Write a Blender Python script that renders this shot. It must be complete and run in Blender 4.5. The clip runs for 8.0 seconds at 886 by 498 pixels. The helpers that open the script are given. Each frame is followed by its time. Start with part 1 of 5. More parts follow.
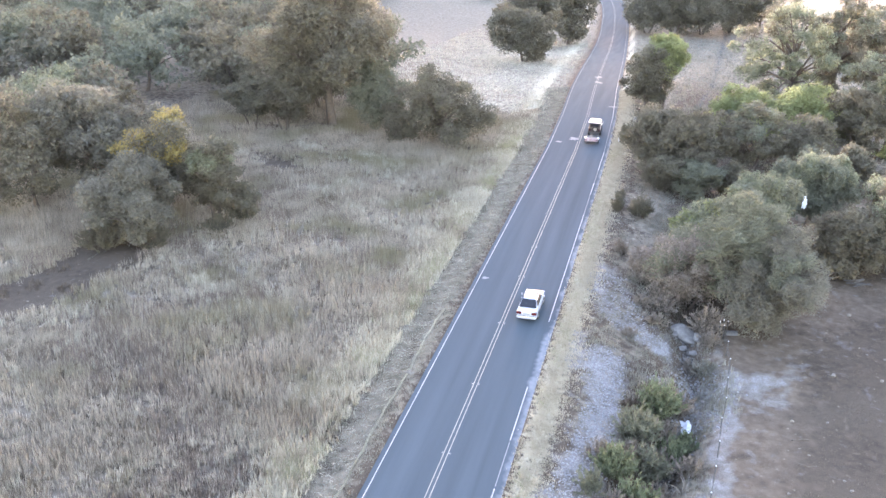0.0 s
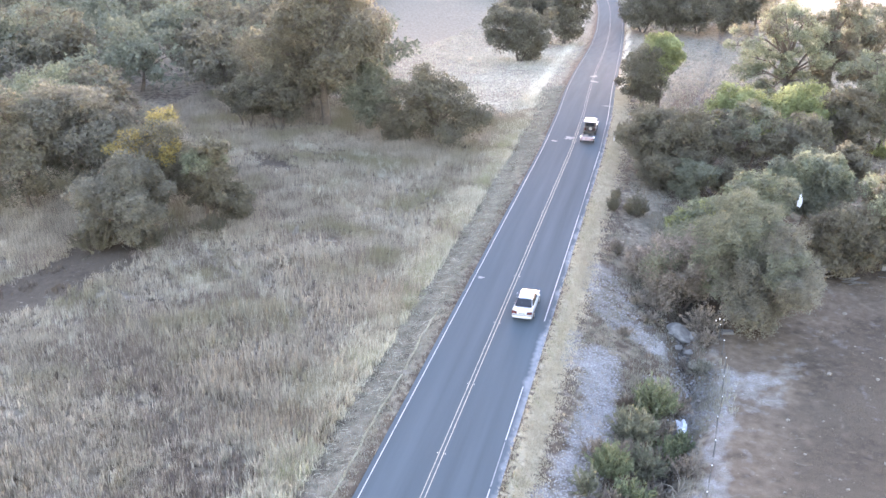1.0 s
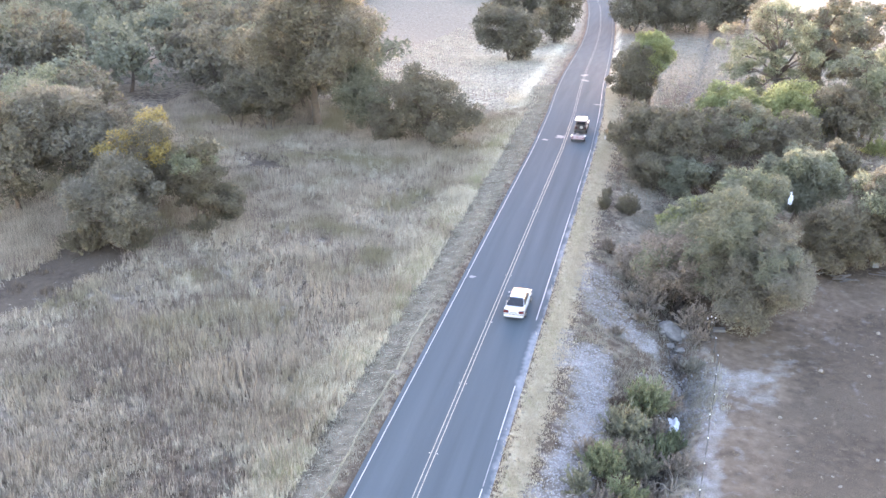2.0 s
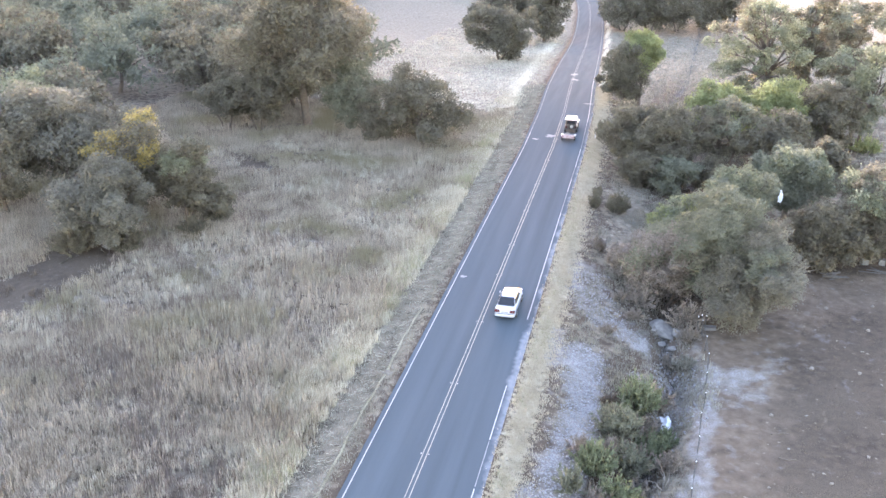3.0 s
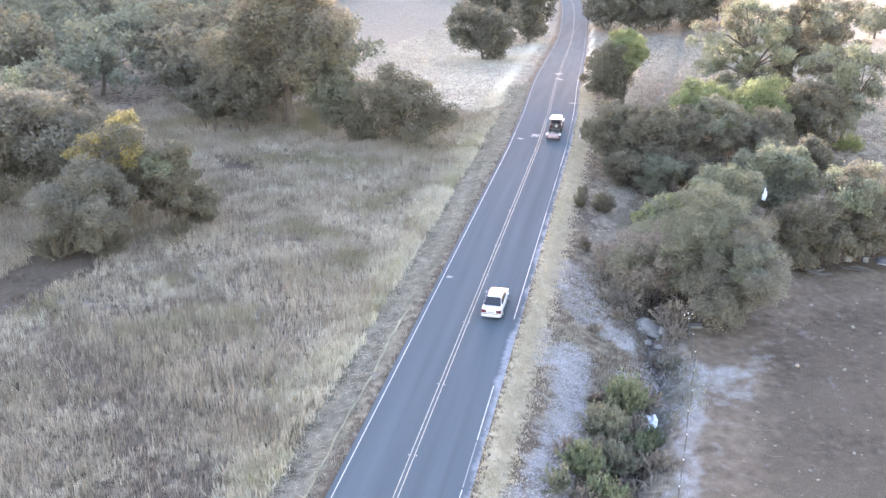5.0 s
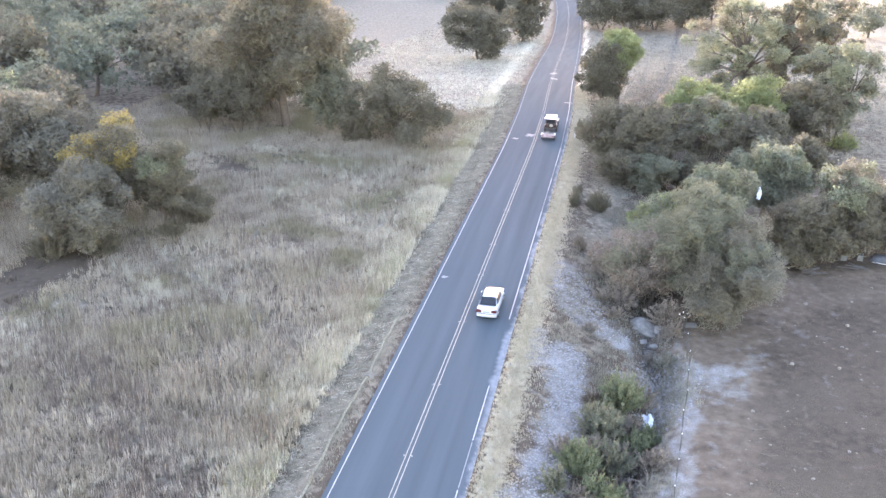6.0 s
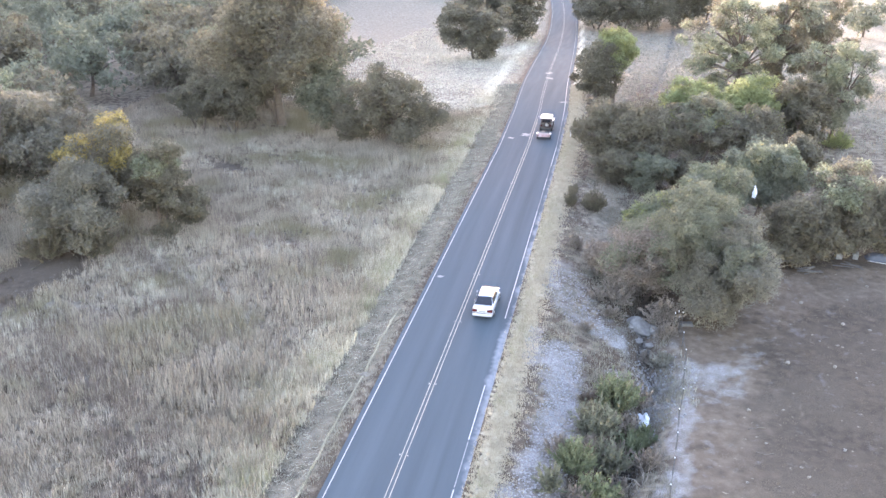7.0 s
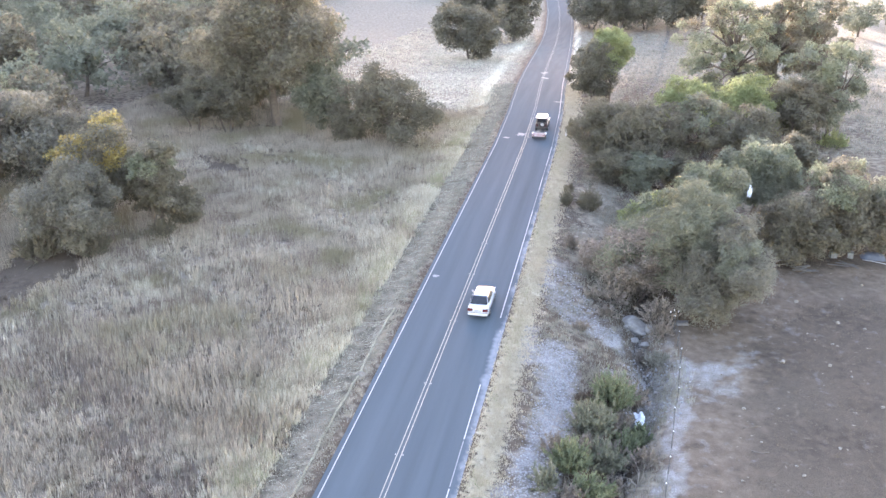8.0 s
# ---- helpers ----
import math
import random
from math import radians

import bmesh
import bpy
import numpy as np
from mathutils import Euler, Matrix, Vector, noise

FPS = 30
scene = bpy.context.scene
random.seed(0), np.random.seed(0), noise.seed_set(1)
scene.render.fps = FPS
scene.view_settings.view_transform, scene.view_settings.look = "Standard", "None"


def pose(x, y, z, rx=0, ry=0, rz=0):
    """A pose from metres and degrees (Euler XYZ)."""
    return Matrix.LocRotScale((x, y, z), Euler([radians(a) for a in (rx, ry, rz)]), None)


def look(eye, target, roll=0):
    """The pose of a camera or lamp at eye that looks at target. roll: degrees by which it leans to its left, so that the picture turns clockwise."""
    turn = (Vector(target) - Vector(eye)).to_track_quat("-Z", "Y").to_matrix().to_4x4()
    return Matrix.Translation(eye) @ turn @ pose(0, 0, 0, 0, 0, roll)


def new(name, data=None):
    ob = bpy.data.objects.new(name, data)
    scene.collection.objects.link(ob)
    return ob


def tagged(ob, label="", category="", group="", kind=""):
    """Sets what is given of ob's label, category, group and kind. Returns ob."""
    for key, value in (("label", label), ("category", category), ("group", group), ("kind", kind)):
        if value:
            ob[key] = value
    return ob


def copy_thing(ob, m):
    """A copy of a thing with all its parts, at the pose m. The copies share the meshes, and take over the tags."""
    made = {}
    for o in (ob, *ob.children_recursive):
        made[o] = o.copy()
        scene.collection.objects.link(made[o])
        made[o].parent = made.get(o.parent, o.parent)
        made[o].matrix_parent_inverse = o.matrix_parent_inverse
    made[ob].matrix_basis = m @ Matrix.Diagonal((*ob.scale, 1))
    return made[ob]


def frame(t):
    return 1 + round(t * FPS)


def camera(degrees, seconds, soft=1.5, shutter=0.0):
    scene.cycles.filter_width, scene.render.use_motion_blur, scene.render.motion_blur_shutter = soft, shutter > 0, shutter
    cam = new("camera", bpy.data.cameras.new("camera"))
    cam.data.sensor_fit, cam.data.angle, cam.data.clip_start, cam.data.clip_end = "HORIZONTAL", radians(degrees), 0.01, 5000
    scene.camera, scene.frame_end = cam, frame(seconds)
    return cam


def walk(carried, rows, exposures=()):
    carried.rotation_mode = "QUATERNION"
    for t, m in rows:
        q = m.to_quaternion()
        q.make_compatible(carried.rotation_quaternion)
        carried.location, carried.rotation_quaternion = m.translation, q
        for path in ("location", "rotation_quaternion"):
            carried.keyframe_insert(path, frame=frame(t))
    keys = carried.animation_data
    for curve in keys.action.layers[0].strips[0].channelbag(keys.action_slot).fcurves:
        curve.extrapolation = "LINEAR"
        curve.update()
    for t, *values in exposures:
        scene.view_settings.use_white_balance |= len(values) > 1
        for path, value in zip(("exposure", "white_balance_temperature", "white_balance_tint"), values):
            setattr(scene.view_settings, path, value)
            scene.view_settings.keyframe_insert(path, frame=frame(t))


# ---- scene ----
cam = camera(52.2, 8.0, soft=1.5)
EXPOSURE, KELVIN, TINT = 4.42, 6230, 36
# seconds, eye (x, y, z), yaw to the left, pitch, roll
PATH = [
    (0, 11.331, -0.740, 33.756, 14.376, -23.100, 0.418),
    (0.5, 11.379, -0.649, 33.740, 14.321, -23.113, 0.379),
    (1, 11.408, -0.547, 33.684, 14.142, -23.118, 0.330),
    (1.5, 11.423, -0.445, 33.615, 13.886, -23.119, 0.279),
    (3, 11.429, -0.211, 33.462, 12.978, -23.110, 0.139),
    (3.5, 11.427, -0.161, 33.445, 12.698, -23.107, 0.100),
    (4, 11.427, -0.122, 33.441, 12.446, -23.105, 0.065),
    (4.5, 11.430, -0.090, 33.444, 12.225, -23.104, 0.033),
    (6, 11.458, -0.001, 33.423, 11.726, -23.106, -0.052),
    (6.5, 11.475, 0.033, 33.390, 11.594, -23.106, -0.074),
    (7, 11.496, 0.067, 33.345, 11.465, -23.103, -0.087),
    (7.5, 11.521, 0.093, 33.295, 11.334, -23.096, -0.087),
    (8, 11.550, 0.100, 33.255, 11.195, -23.081, -0.064),
]
walk(cam, [(t, pose(x, y, z, 0, 0, yaw) @ pose(0, 0, 0, 90 + pitch) @ pose(0, 0, 0, 0, 0, roll)) for t, x, y, z, yaw, pitch, roll in PATH],
     exposures=[(0, EXPOSURE, KELVIN, TINT), (8, EXPOSURE, KELVIN, TINT)])

# ---- world and sun: a low evening sun ahead, blocked by an added unseen ridge, open sky above ----
SUN_AZ, SUN_EL = 16.0, 4.2          # degrees to the left of +y, degrees up
world = bpy.data.worlds.new("world")
scene.world = world
world.use_nodes = True
wn = world.node_tree.nodes
sky = wn.new("ShaderNodeTexSky")
sky.sky_type = "NISHITA"
sky.sun_disc = False
sky.sun_elevation = radians(SUN_EL)
sky.sun_rotation = radians(-SUN_AZ)
sky.altitude, sky.air_density, sky.dust_density, sky.ozone_density = 100, 1.0, 0.6, 1.0
wn["Background"].inputs["Strength"].default_value = 0.15
world.node_tree.links.new(sky.outputs[0], wn["Background"].inputs["Color"])
SUN_DIR = Vector((-math.sin(radians(SUN_AZ)) * math.cos(radians(SUN_EL)), math.cos(radians(SUN_AZ)) * math.cos(radians(SUN_EL)), math.sin(radians(SUN_EL))))
sun_data = bpy.data.lights.new("sun", "SUN")
sun_data.energy, sun_data.angle, sun_data.color = 1.5, radians(0.6), (1.0, 0.94, 0.74)
sun = new("sun", sun_data)
sun.matrix_world = look((0, 0, 80), Vector((0, 0, 80)) - SUN_DIR)


# ---- the lie of the land ----
def ss(a, b, v):
    u = np.clip((np.asarray(v, float) - a) / (b - a), 0, 1)
    return u * u * (3 - 2 * u)


def fall(y):
    return -10.0 * ss(130, 270, y)


ROAD_Y = [-400, 112, 130, 150, 172, 195, 230, 265, 293, 315, 335, 370, 430, 900]
ROAD_X = [0, 0, -0.4, -1.4, -2.3, -3.3, -5.0, -6.8, -8.8, -11.0, -14.0, -22.0, -42.0, -300.0]


def road_x(y):
    return np.interp(y, ROAD_Y, ROAD_X)


CREEK_Y = [-300, 38, 46, 53, 59.5, 62, 68.5, 80, 105, 135, 170, 900]
CREEK_X = [6, 11.5, 12.7, 14.3, 15.5, 15.0, 14.4, 15.5, 17.5, 14.0, 18.0, 60]


def wob(x, y, s, k=0.0):
    x, y = np.asarray(x, float), np.asarray(y, float)
    return (np.sin(x / s + 1.3 * k) * np.cos(y / s * 0.83 + k) + 0.6 * np.sin((x * 0.7 + y) / s * 1.9 + 2.1 * k)
            + 0.4 * np.sin((y - x * 0.6) / s * 3.7 + 0.7 * k)) / 2.0


def land(x, y):
    """Height of the ground."""
    x, y = np.asarray(x, float), np.asarray(y, float)
    d = x - road_x(y)
    left = -0.35 * ss(4.2, 6.5, -d) - 0.65 * ss(6.5, 13, -d) + 0.14 * wob(x, y, 5.5) * ss(7, 14, -d) + 0.5 * wob(x, y, 30, 2) * ss(20, 60, -d)
    right = -0.2 * ss(4.4, 6.5, d) - 0.85 * ss(6.5, 12, d) + 0.12 * wob(x, y, 4.0, 1) * ss(7, 12, d) + 0.6 * wob(x, y, 33, 5) * ss(25, 70, d)
    cx = np.interp(y, CREEK_Y, CREEK_X)
    e = np.abs(x - cx)
    creek = (-1.35 + 0.3 * wob(y, y * 0.3, 3.0, 2)) * np.exp(-(e / (1.6 + 0.3 * wob(y, 0 * y, 2.4, 5))) ** 2) - 0.35 * np.exp(-(e / 0.55) ** 2) - 0.25 * wob(x, y, 0.9, 3) * np.exp(-(e / 2.2) ** 2)
    creek = creek * ss(4.5, 7.5, d) * (1 - 0.6 * ss(100, 150, y))
    # Unseen ridge added to block the sun; it drops where sunlight should pass.
    away = x * -math.sin(radians(SUN_AZ)) + y * math.cos(radians(SUN_AZ))
    side = x * math.cos(radians(SUN_AZ)) + y * math.sin(radians(SUN_AZ))
    ridge = SHADE_RIDGE * ss(380, 620, away) * (1 - 0.17 * ss(34, 66, side) - 0.83 * ss(95, 125, side)) * (1 + 0.05 * wob(x, y, 40, 4))
    return fall(y) + left + right + creek + ridge


# Height of the added sun-blocking ridge, out of view.
SHADE_RIDGE = 62.5


# ---- materials ----
def material(name, dark, light, scale=4.0, rough=0.85, bump=0.3, fine=40.0, metal=0.0, spread=0.35, island=False, stretch=(1, 1, 1)):
    """Two colours mixed by noise at two scales, with relief."""
    m = bpy.data.materials.new(name)
    m.use_nodes = True
    n, l = m.node_tree.nodes, m.node_tree.links
    b = n["Principled BSDF"]
    co = n.new("ShaderNodeTexCoord")
    a, c = n.new("ShaderNodeTexNoise"), n.new("ShaderNodeTexNoise")
    a.inputs["Scale"].default_value, c.inputs["Scale"].default_value = scale, fine
    a.inputs["Detail"].default_value = 5
    along = n.new("ShaderNodeMapping")
    along.inputs["Scale"].default_value = stretch
    l.new(co.outputs["Object"], along.inputs["Vector"])
    l.new(along.outputs[0], a.inputs["Vector"])
    l.new(co.outputs["Object"], c.inputs["Vector"])
    add = n.new("ShaderNodeMath")
    add.operation = "MULTIPLY_ADD"
    l.new(c.outputs[0], add.inputs[0])
    add.inputs[1].default_value = 0.5
    l.new(a.outputs[0], add.inputs[2])
    ramp = n.new("ShaderNodeMapRange")
    ramp.inputs[1].default_value, ramp.inputs[2].default_value = 0.75 - spread, 0.75 + spread
    l.new(add.outputs[0], ramp.inputs[0])
    mix = n.new("ShaderNodeMix")
    mix.data_type = "RGBA"
    mix.inputs["A"].default_value, mix.inputs["B"].default_value = (*dark, 1), (*light, 1)
    if island:
        geo = n.new("ShaderNodeNewGeometry")
        half = n.new("ShaderNodeMix")
        half.inputs[0].default_value = 0.55
        l.new(ramp.outputs[0], half.inputs[2])
        l.new(geo.outputs["Random Per Island"], half.inputs[3])
        l.new(half.outputs[0], mix.inputs[0])
    else:
        l.new(ramp.outputs[0], mix.inputs[0])
    l.new(mix.outputs["Result"], b.inputs["Base Color"])
    b.inputs["Roughness"].default_value, b.inputs["Metallic"].default_value = rough, metal
    if bump:
        bp = n.new("ShaderNodeBump")
        bp.inputs["Strength"].default_value, bp.inputs["Distance"].default_value = bump, 0.05
        l.new(add.outputs[0], bp.inputs["Height"])
        l.new(bp.outputs[0], b.inputs["Normal"])
    return m


def foliage(name, dark, light, through_light=0.35, patch=0.5, warm=None, single=0.5):
    """Leaves or blades: colour by patch and by single leaf, part of the light passing through."""
    m = bpy.data.materials.new(name)
    m.use_nodes = True
    n, l = m.node_tree.nodes, m.node_tree.links
    b, out = n["Principled BSDF"], n["Material Output"]
    geo, tex, co = n.new("ShaderNodeNewGeometry"), n.new("ShaderNodeTexNoise"), n.new("ShaderNodeTexCoord")
    tex.inputs["Scale"].default_value, tex.inputs["Detail"].default_value = patch, 3
    l.new(co.outputs["Object"], tex.inputs["Vector"])
    half = n.new("ShaderNodeMix")
    half.inputs[0].default_value = single
    wide = n.new("ShaderNodeMapRange")
    wide.inputs[1].default_value, wide.inputs[2].default_value = 0.3, 0.7
    l.new(tex.outputs[0], wide.inputs[0])
    l.new(wide.outputs[0], half.inputs[2])
    l.new(geo.outputs["Random Per Island"], half.inputs[3])
    mix = n.new("ShaderNodeMix")
    mix.data_type = "RGBA"
    mix.inputs["A"].default_value, mix.inputs["B"].default_value = (*dark, 1), (*light, 1)
    l.new(half.outputs[0], mix.inputs[0])
    colour = mix.outputs["Result"]
    if warm:
        big = n.new("ShaderNodeTexNoise")
        big.inputs["Scale"].default_value, big.inputs["Detail"].default_value = 0.11, 2
        l.new(co.outputs["Object"], big.inputs["Vector"])
        edge = n.new("ShaderNodeMapRange")
        edge.inputs[1].default_value, edge.inputs[2].default_value, edge.inputs[4].default_value = 0.5, 0.68, 0.75
        l.new(big.outputs[0], edge.inputs[0])
        two = n.new("ShaderNodeMix")
        two.data_type = "RGBA"
        two.inputs["B"].default_value = (*warm, 1)
        l.new(edge.outputs[0], two.inputs[0])
        l.new(colour, two.inputs["A"])
        colour = two.outputs["Result"]
    l.new(colour, b.inputs["Base Color"])
    b.inputs["Roughness"].default_value = 0.7
    b.inputs["Specular IOR Level"].default_value = 0.25
    tr, both = n.new("ShaderNodeBsdfTranslucent"), n.new("ShaderNodeMixShader")
    both.inputs[0].default_value = through_light
    l.new(colour, tr.inputs["Color"])
    l.new(b.outputs[0], both.inputs[1])
    l.new(tr.outputs[0], both.inputs[2])
    l.new(both.outputs[0], out.inputs["Surface"])
    return m


def glossy(name, colour, rough=0.3, metal=0.0, coat=0.0):
    m = material(name, [v * 0.85 for v in colour], colour, 3.0, rough, 0.0, 25.0, metal)
    m.node_tree.nodes["Principled BSDF"].inputs["Coat Weight"].default_value = coat
    return m


def ground_material():
    m = bpy.data.materials.new("dry_ground")
    m.use_nodes = True
    n, l = m.node_tree.nodes, m.node_tree.links
    b = n["Principled BSDF"]
    co = n.new("ShaderNodeTexCoord")

    def tex(scale, detail=4):
        q = n.new("ShaderNodeTexNoise")
        q.inputs["Scale"].default_value, q.inputs["Detail"].default_value = scale, detail
        l.new(co.outputs["Object"], q.inputs["Vector"])
        return q.outputs[0]

    def spread(v, lo, hi):
        q = n.new("ShaderNodeMapRange")
        q.inputs[1].default_value, q.inputs[2].default_value = lo, hi
        l.new(v, q.inputs[0])
        return q.outputs[0]

    def mixed(f, a, c):
        q = n.new("ShaderNodeMix")
        q.data_type = "RGBA"
        l.new(f, q.inputs[0])
        for v, k in ((a, "A"), (c, "B")):
            if isinstance(v, tuple):
                q.inputs[k].default_value = (*v, 1)
            else:
                l.new(v, q.inputs[k])
        return q.outputs["Result"]

    def zone(name, scale=1.3, detail=5, lo=1.15, hi=1.5):
        """An attribute of the sheet with a ragged edge."""
        q = n.new("ShaderNodeAttribute")
        q.attribute_name = name
        add = n.new("ShaderNodeMath")
        add.operation = "MULTIPLY_ADD"
        l.new(tex(scale, detail), add.inputs[0])
        add.inputs[1].default_value = 1.7
        l.new(q.outputs["Fac"], add.inputs[2])
        return spread(add.outputs[0], lo, hi)

    fine, mid, large = tex(14, 6), tex(1.6, 5), tex(0.16, 4)
    soil = mixed(spread(mid, 0.25, 0.75), (0.0495, 0.037, 0.0262), (0.099, 0.0748, 0.053))
    soil = mixed(spread(large, 0.4, 0.65), soil, mixed(spread(fine, 0.35, 0.65), (0.063, 0.0482, 0.0345), (0.119, 0.0925, 0.066)))
    straw = mixed(spread(fine, 0.2, 0.8), (0.35, 0.308, 0.225), (0.52, 0.468, 0.35))
    pale = mixed(spread(fine, 0.38, 0.62), (0.176, 0.165, 0.152), (0.32, 0.312, 0.299))
    thatch = mixed(spread(mid, 0.3, 0.7), (0.137, 0.111, 0.0814), (0.252, 0.215, 0.159))
    bed = mixed(spread(tex(3.5), 0.35, 0.65), (0.037, 0.0333, 0.0296), (0.163, 0.148, 0.126))
    tan = mixed(spread(mid, 0.3, 0.7), (0.104, 0.0775, 0.054), (0.159, 0.123, 0.0885))
    colour = mixed(zone("tan", 0.9, 6, 1.0, 1.6), soil, tan)
    colour = mixed(zone("thatch"), colour, thatch)
    colour = mixed(zone("straw", 2.2), colour, straw)
    colour = mixed(zone("gravel", 1.2, 9, 1.05, 1.95), colour, pale)
    colour = mixed(zone("bed", 2.0), colour, bed)
    l.new(colour, b.inputs["Base Color"])
    b.inputs["Roughness"].default_value = 0.95
    b.inputs["Specular IOR Level"].default_value = 0.2
    bp = n.new("ShaderNodeBump")
    bp.inputs["Strength"].default_value, bp.inputs["Distance"].default_value = 0.6, 0.12
    add = n.new("ShaderNodeMath")
    l.new(fine, add.inputs[0])
    l.new(mid, add.inputs[1])
    l.new(add.outputs[0], bp.inputs["Height"])
    l.new(bp.outputs[0], b.inputs["Normal"])
    return m


GROUND = ground_material()
ASPHALT = material("worn_asphalt", (0.051, 0.064, 0.0727), (0.0808, 0.0983, 0.109), 1.1, 0.9, 0.15, 60.0, stretch=(1, 0.035, 1))
LINE_WHITE = material("white_road_paint", (0.24, 0.24, 0.245), (0.42, 0.42, 0.42), 2.0, 0.6, 0.1, 30.0)
LINE_YELLOW = material("faded_yellow_road_paint", (0.2, 0.185, 0.15), (0.36, 0.335, 0.27), 1.5, 0.65, 0.1, 30.0)
LINE_WORN = material("worn_road_paint", (0.133, 0.137, 0.141), (0.252, 0.252, 0.252), 1.5, 0.8, 0.1, 30.0)
PATCH = material("pale_road_repair", (0.148, 0.155, 0.159), (0.244, 0.248, 0.252), 2.0, 0.9, 0.1, 30.0)
BARK = material("grey_brown_bark", (0.07, 0.055, 0.042), (0.16, 0.13, 0.1), 3.0, 0.95, 0.8, 18.0)
LEAF_OLIVE = foliage("olive_oak_leaves", (0.116, 0.102, 0.073), (0.2, 0.182, 0.128), 0.45, single=0.3)
LEAF_GREY = foliage("grey_green_leaves", (0.13, 0.13, 0.092), (0.23, 0.235, 0.168), 0.45, single=0.3)
# Green brightened to carry sunlight on crowns; a low green shrub shares it.
LEAF_GREEN = foliage("bright_green_leaves", (0.15, 0.165, 0.078), (0.32, 0.345, 0.165), 0.55, single=0.35)
# As a second colour this pale green stands in for sunlit crown tips.
LEAF_PALE = foliage("pale_green_leaves", (0.142, 0.15, 0.098), (0.27, 0.285, 0.19), 0.52, single=0.35)
# Yellow of low sun on a crown top, put into the leaf colour.
LEAF_SUN_YELLOW = foliage("sunlit_yellow_leaves", (0.16, 0.13, 0.058), (0.38, 0.315, 0.115), 0.5, single=0.35)
LEAF_SHRUB = foliage("creek_shrub_leaves", (0.09, 0.108, 0.06), (0.21, 0.232, 0.14), 0.42, 1.2, single=0.4)
# Leaf green greyed and browned to imitate haze in front of the crowns.
LEAF_HAZE_GREY = foliage("haze_grey_leaves", (0.13, 0.12, 0.092), (0.225, 0.212, 0.165), 0.45, single=0.3)
GRASS = foliage("dry_field_grass", (0.107, 0.086, 0.062), (0.575, 0.495, 0.386), 0.3, 0.35, (0.225, 0.205, 0.118), single=0.65)
GRASS_PALE = foliage("bleached_verge_grass", (0.347, 0.3, 0.22), (0.544, 0.488, 0.37), 0.3, 0.6)
STUBBLE = foliage("brown_stubble", (0.105, 0.083, 0.06), (0.2, 0.163, 0.12), 0.2, 0.5, single=0.3)
PEBBLE = material("pale_gravel_stones", (0.151, 0.148, 0.145), (0.352, 0.346, 0.34), 3.0, 0.9, 0.0, 20.0, island=True)
DRY_WEED = foliage("dry_brown_weed_heads", (0.11, 0.085, 0.07), (0.25, 0.2, 0.168), 0.25, 0.6, single=0.6)
WEED = foliage("dark_dead_weeds", (0.0666, 0.0532, 0.0399), (0.177, 0.139, 0.105), 0.2, 0.8)
TUSSOCK = foliage("bleached_tussock_grass", (0.28, 0.252, 0.195), (0.61, 0.555, 0.44), 0.35, 0.5)
GRASS_GREEN = foliage("green_tinged_grass", (0.222, 0.222, 0.126), (0.429, 0.414, 0.266), 0.35, 0.5)
SHOULDER = foliage("grey_mown_grass", (0.17, 0.16, 0.124), (0.37, 0.35, 0.28), 0.25, 0.9, single=0.4)
BANK_STRAW = foliage("bleached_bank_straw", (0.34, 0.312, 0.238), (0.67, 0.622, 0.485), 0.35, 0.4)
GRASS_TAN = foliage("tan_meadow_grass", (0.135, 0.125, 0.097), (0.335, 0.316, 0.252), 0.3, 0.2)
LEAF_DRY = foliage("dry_brown_brush", (0.14, 0.118, 0.096), (0.31, 0.27, 0.225), 0.35, 1.0)
ROCK = material("pale_field_stone", (0.13, 0.113, 0.092), (0.26, 0.232, 0.194), 3.0, 0.9, 0.5, 20.0)
ROCK_GREY = material("grey_creek_rock", (0.11, 0.102, 0.09), (0.28, 0.262, 0.235), 2.5, 0.9, 0.6, 18.0)
STEEL = material("dull_fence_steel", (0.06, 0.06, 0.055), (0.13, 0.125, 0.115), 4.0, 0.6, 0.2, 30.0, 0.6)
WHITE_CAP = glossy("white_post_paint", (0.8, 0.8, 0.8), 0.5)
PLASTIC_WHITE = glossy("white_plastic_sheet", (0.78, 0.8, 0.84), 0.4)
CAR_WHITE = glossy("white_car_paint", (0.4, 0.42, 0.46), 0.25, 0.0, 0.6)
CAR_DARK = glossy("dark_car_paint", (0.05, 0.037, 0.033), 0.35, 0.0, 0.5)
GLASS_DARK = glossy("tinted_car_glass", (0.015, 0.016, 0.018), 0.08)
RUBBER = material("tyre_rubber", (0.015, 0.015, 0.015), (0.03, 0.03, 0.03), 6.0, 0.85, 0.2)
ALLOY = glossy("alloy_metal", (0.55, 0.55, 0.56), 0.35, 0.9)
LAMP_RED = glossy("red_lamp_plastic", (0.07, 0.012, 0.014), 0.25)
LAMP_CLEAR = glossy("clear_lamp_plastic", (0.75, 0.75, 0.75), 0.15)
TRIM_BLACK = glossy("black_trim", (0.02, 0.02, 0.02), 0.5)
TRAILER_RED = material("faded_red_paint", (0.26, 0.13, 0.13), (0.45, 0.4, 0.4), 4.0, 0.6, 0.2)
WOOD_GREY = material("weathered_grey_wood", (0.06, 0.053, 0.046), (0.15, 0.14, 0.125), 6.0, 0.9, 0.4, 40.0)
REFLECT = glossy("reflector_plastic", (0.42, 0.41, 0.37), 0.3)


